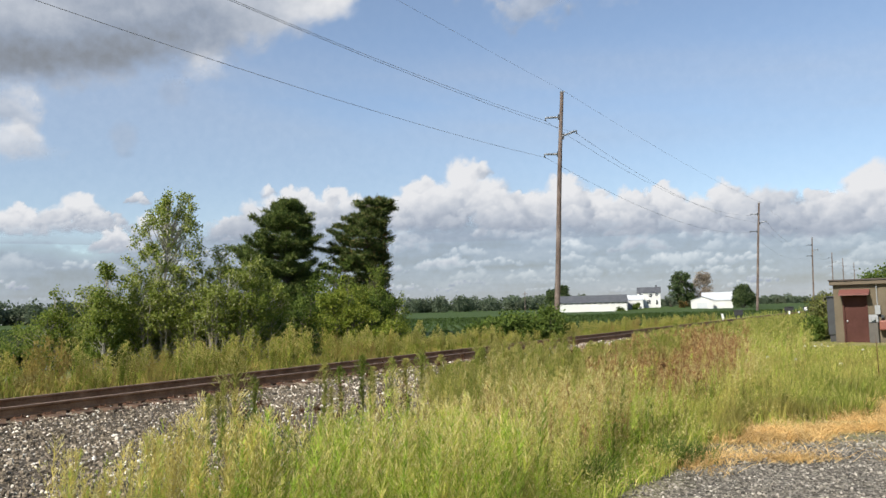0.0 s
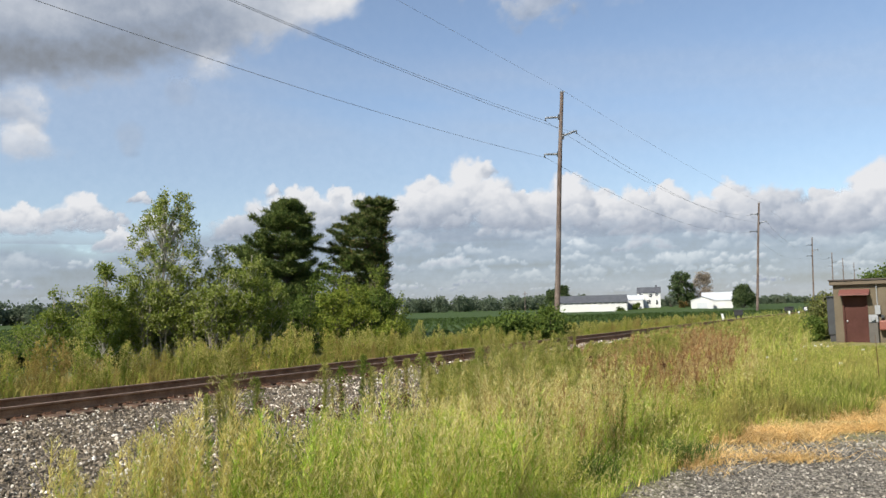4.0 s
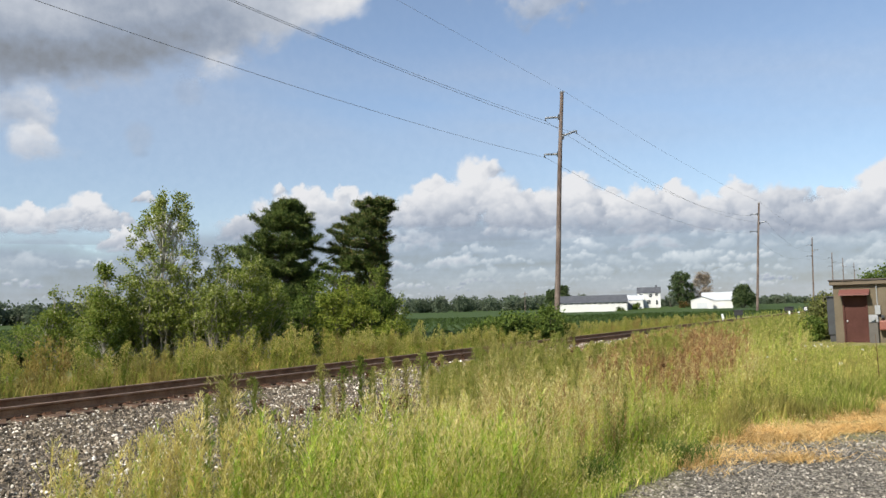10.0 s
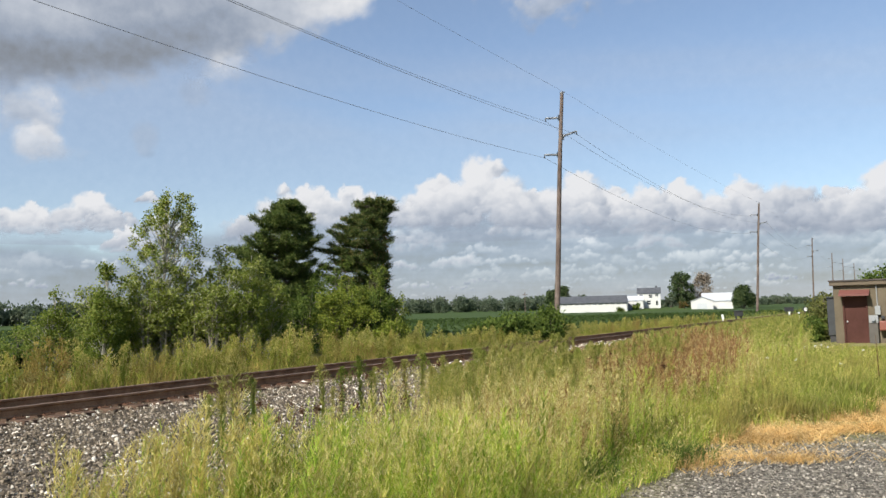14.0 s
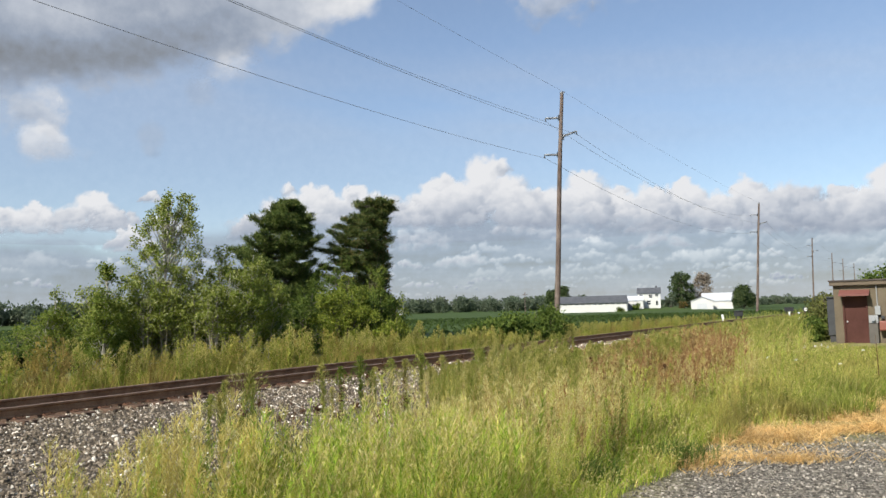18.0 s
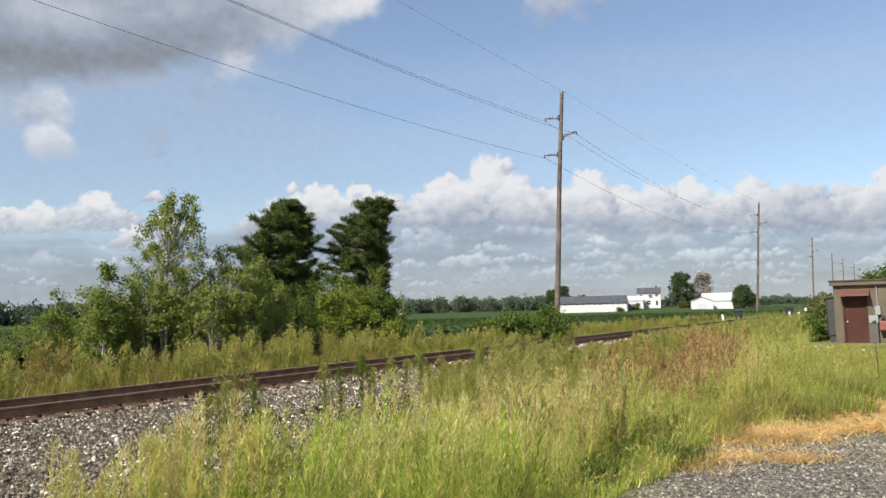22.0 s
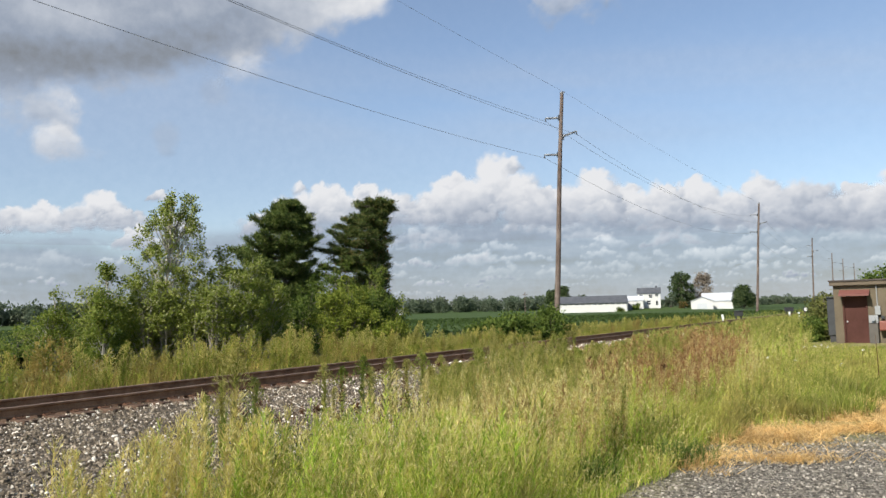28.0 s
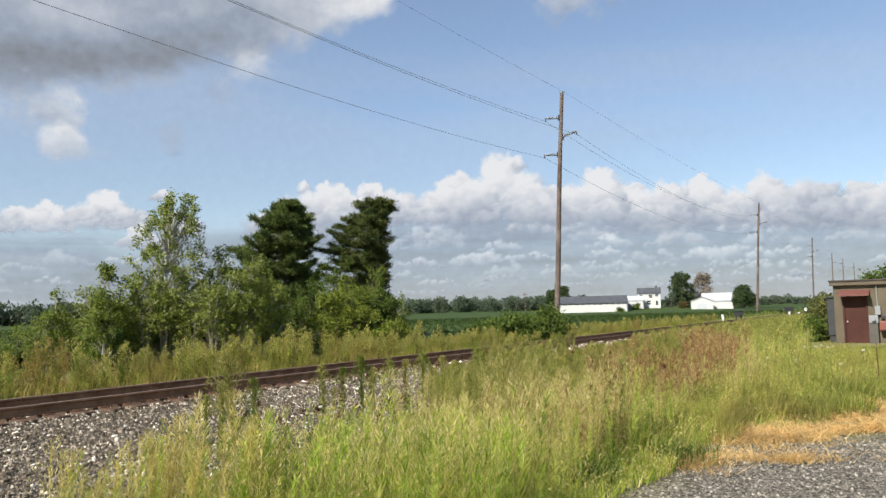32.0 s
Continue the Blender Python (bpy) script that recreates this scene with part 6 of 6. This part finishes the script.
        if lim - 0.3 < s < lim + 2.2 and rng.random() < math.exp(-(s - lim) * 1.3):
            spots.append((x, y))
    weed_mass("ballast_seedlings", "small bright green weeds growing in the ballast", spots, 0.25, 0.6, M_GRASS_GREEN, M_GRASS_GREEN, 68, 60, 30, 0.012)


M_VERGE = foliage("verge_weed_leaf", [(0, (0.16, 0.205, 0.035)), (0.45, (0.28, 0.31, 0.065)), (0.8, (0.41, 0.37, 0.11)), (0.92, (0.38, 0.25, 0.10)), (1.0, (0.48, 0.39, 0.16))], patch=(0.31, 0.235, 0.085), patch_scale=0.35, through_light=0.45, gloss=0.06, mottle=1.8, depth=0.45)


def verge_grass():
    """Grass under the weeds behind the track."""
    rng = np.random.default_rng(506)
    n = 36000
    t = 2 + 75 * rng.random(n) ** 1.4
    s = 16.7 + 7.5 * rng.random(n)
    x, y = on_track(s, t)
    ok = np.abs(x) < 0.63 * y + 1
    x, y = x[ok], y[ok]
    h = rng.uniform(0.4, 0.85, len(x)) * (0.7 + 0.5 * fbm_np(x * 0.5, y * 0.5, 29)) * np.interp(along(x, y), [18, 36], [0.75, 0.5])
    soup = Soup()
    soup.blades(np.column_stack([x, y]), ground_z(x, y) - 0.02, h, rng.uniform(0.018, 0.03, len(x)), h * rng.uniform(0.05, 0.45, len(x)), rng)
    tagged(new("verge_grass", soup.mesh("verge_grass", M_VERGE)), "tall tan-green grass behind the track", "grass", kind="stuff")


def green_tufts():
    """Dark green grass tufts at the lot's corner."""
    rng = np.random.default_rng(507)
    proto = []
    for k, (x, y, h, n) in enumerate(((1.3, 7.5, 0.44, 300), (2.45, 8.45, 0.34, 320), (2.68, 8.6, 0.28, 200), (1.05, 7.2, 0.36, 180))):
        xy = np.column_stack([x + rng.normal(size=n) * 0.13, y + rng.normal(size=n) * 0.11])
        hh = h * rng.uniform(0.5, 1.15, n)
        soup = Soup()
        soup.blades(xy - np.array([x, y]), np.zeros(n) - 0.02, hh, rng.uniform(0.006, 0.011, n), hh * rng.uniform(0.2, 0.9, n), rng)
        ob = tagged(new("grass_tuft", soup.mesh("grass_tuft", M_TUFT)), "dark green grass tuft at the gravel's edge", "grass", "grass tufts")
        ob.matrix_basis = Matrix.Translation((x, y, float(ground_z(x, y))))
        swaying.append((ob, 1.5, 2.4, k))


M_SHORT = foliage("mown_grass_blade", [(0, (0.14, 0.19, 0.035)), (0.5, (0.26, 0.31, 0.062)), (0.85, (0.40, 0.40, 0.12)), (1.0, (0.54, 0.46, 0.21))], patch=(0.35, 0.32, 0.10), patch_scale=0.7, through_light=0.42, gloss=0.06, mottle=2.4, depth=0.45)
M_TUFT = foliage("dark_grass_blade", [(0, (0.06, 0.11, 0.022)), (0.6, (0.12, 0.18, 0.04)), (1.0, (0.22, 0.27, 0.075))], through_light=0.4, gloss=0.06)


def stalks():
    """Single stalks that stand out: brown seed stalks and white flower heads."""
    rng = np.random.default_rng(508)
    for k in range(46):
        if k < 16:
            x, y = rng.uniform(-2.3, -0.4), rng.uniform(7.4, 9.2)
        else:
            x, y = rng.uniform(-1.5, 3.6), rng.uniform(8.5, 15.5)
        if y < weed_edge(x) + 1 or across(x, y) > 8:
            continue
        h = rng.uniform(0.62, 0.95)
        root = thing("seed_stalk", "dry stalk with a dark brown seed head", "weed", Matrix.Translation((x, y, float(ground_z(x, y)))), "dry seed stalks in the grass")
        u = np.linspace(0, 1, 5)
        sx, sy = rng.normal() * 0.06, rng.normal() * 0.06
        path = np.column_stack([sx * u ** 2, sy * u ** 2, h * u])
        child("stem", Soup().tube(path, 0.004 * (1.2 - u) + 0.0015, 4).mesh("stem", M_STALK, True), root)
        n = 40
        at = path[-1] + rng.normal(size=(n, 3)) * np.array([0.018, 0.018, 0.024 if k % 3 else 0.09])
        way = rng.normal(size=(n, 3)) + np.array([0, 0, 0.6])
        tagged(child("seed_head", Soup().leaves(at, way, 0.03, 0.018, rng).mesh("seed_head", M_DARK_SEED), root), kind="stuff")
        swaying.append((root, 2.5, 2.0, k * 1.3))
    for k in range(16):
        x, y = (rng.uniform(5.5, 12.5), rng.uniform(15, 24)) if k < 18 else (rng.uniform(-1, 4), rng.uniform(9, 14))
        if y < weed_edge(x) + 1.5 or across(x, y) > 7:
            continue
        h = rng.uniform(0.35, 0.6) if k < 18 else rng.uniform(0.6, 0.85)
        root = thing("white_wildflower", "white flat-topped wildflower on a thin stem", "flower", Matrix.Translation((x, y, float(ground_z(x, y)))), "white wildflowers in the grass")
        child("stem", Soup().tube(np.array([[0, 0, 0], [0.02, 0, h / 2], [0.03, 0.01, h]]), np.array([0.005, 0.004, 0.003]), 4).mesh("stem", M_STALK, True), root)
        n = 46
        a, r = rng.uniform(0, 6.28, n), 0.022 * rng.random(n) ** 0.5
        at = np.column_stack([0.03 + r * np.cos(a), 0.01 + r * np.sin(a), h + rng.normal(size=n) * 0.012])
        tagged(child("flower_head", Soup().leaves(at, np.column_stack([np.cos(a), np.sin(a), np.full(n, 0.5)]), 0.014, 0.012, rng).mesh("flower_head", M_WHITE), root), kind="stuff")
        swaying.append((root, 2.5, 2.0, k * 1.9))

    dead = thing("dead_stalk", "tall thin dark dead stalk beside the lot", "weed", Matrix.Translation((8.15, 14.6, float(ground_z(8.15, 14.6)))))
    u = np.linspace(0, 1, 6)
    child("stem", Soup().tube(np.column_stack([-0.04 * u, 0 * u, 1.05 * u]), 0.008 * (1.1 - u) + 0.002, 5).mesh("stem", M_DARK_SEED, True), dead)
    twigs = Soup()
    for k in range(14):
        h0 = rng.uniform(0.25, 1.0)
        b = rng.uniform(0, 6.28)
        p0 = np.array([-0.04 * h0, 0, h0])
        twigs.tube(np.array([p0, p0 + np.array([0.05 * math.cos(b), 0.05 * math.sin(b), 0.08])]), np.array([0.003, 0.0015]), 3)
    child("twigs", twigs.mesh("twigs", M_DARK_SEED), dead)
    swaying.append((dead, 1.5, 2.0, 0.7))


M_DARK_SEED = foliage("dark_brown_seed", [(0, (0.05, 0.025, 0.012)), (0.6, (0.10, 0.05, 0.025)), (1.0, (0.16, 0.09, 0.045))], through_light=0.1)
tall_grass()
short_grass()
straw()
weed_spots = plume_things()
far_verge()
verge_grass()
green_tufts()
stalks()


# ---- what moves ----
def sway_rows(base, degrees, period, phase, step=1.0, trend=None, shift=0.0):
    """Rows of a wind-blown lean about the thing's foot."""
    rows, t = [], 0.0
    while t < 32.01:
        k = math.sin(2 * math.pi * t / period + phase) + 0.5 * math.sin(2 * math.pi * t / (period * 1.73) + phase * 2.3)
        a = degrees * 0.6 * k + (float(np.interp(t, *trend)) if trend else 0)
        c = degrees * 0.3 * math.sin(2 * math.pi * t / (period * 1.3) + phase * 1.4)
        rows.append((t, Matrix.Translation(base + Vector((shift * k, 0, 0))) @ Matrix.Rotation(radians(a), 4, "Y") @ Matrix.Rotation(radians(c), 4, "X")))
        t += step
    return rows


def motions():
    """The clouds drift; trees, weeds and grass sway in the wind."""
    for ob, turn, rise in ((cloud_bank, 2.6, 0.36), *((h, 2.6, 0.36) for h in heaps), *((h, 1.6, 0.30) for h in small_heaps), (cloud_high, 3.0, 0.25), *((w, 2.6, 0.2) for w in wisps[:3]), *((w, 3.2, 0.3) for w in wisps[3:]), (cloud_veil, 2.5, 0.0), (cloud_round, 2.5, 0.0)):
        walk(ob, [(0, pose(0, 0, 0)), (16, pose(0, 0, 0, rise / 2, 0, -turn / 2)), (32, pose(0, 0, 0, rise, 0, -turn))])
    gust = ([0, 3, 6, 9, 13, 19, 23, 28, 32], [0.2, -0.6, -1.3, -1.5, -1.0, 1.0, 1.6, 1.2, 1.6])
    for k, ob in enumerate(poplars):
        walk(ob, sway_rows(ob.matrix_basis.translation.copy(), 0.5, 2.7, k * 1.1, trend=gust if k == 0 else ([0, 8, 19, 32], [0, -0.6, 0.7, 0.5])))
    for k, ob in enumerate(bushes):
        walk(ob, sway_rows(ob.matrix_basis.translation.copy(), 0.25, 3.1, k * 0.9, 2.0))
    weed_trend = ([0, 6, 9, 13, 19, 21, 23, 28, 32], [0.5, -4, -5, -4, 13, 3, -1, 1, -5])
    first = True
    for k, (ob, degrees, period, phase) in enumerate(swaying):
        if ob.get("kind") == "stuff":
            walk(ob, sway_rows(Vector((0, 0, 0)), 0.0, period, phase, 1.0, None, 0.018))
            continue
        still = ob.matrix_basis.copy()
        loc, rot, size = still.decompose()
        trend = weed_trend if first and ob.name.startswith("feathery_weed") else None
        if trend:
            first = False
        walk(ob, [(t, m @ rot.to_matrix().to_4x4()) for t, m in sway_rows(loc, degrees, period, phase, 1.0, trend)])


motions()
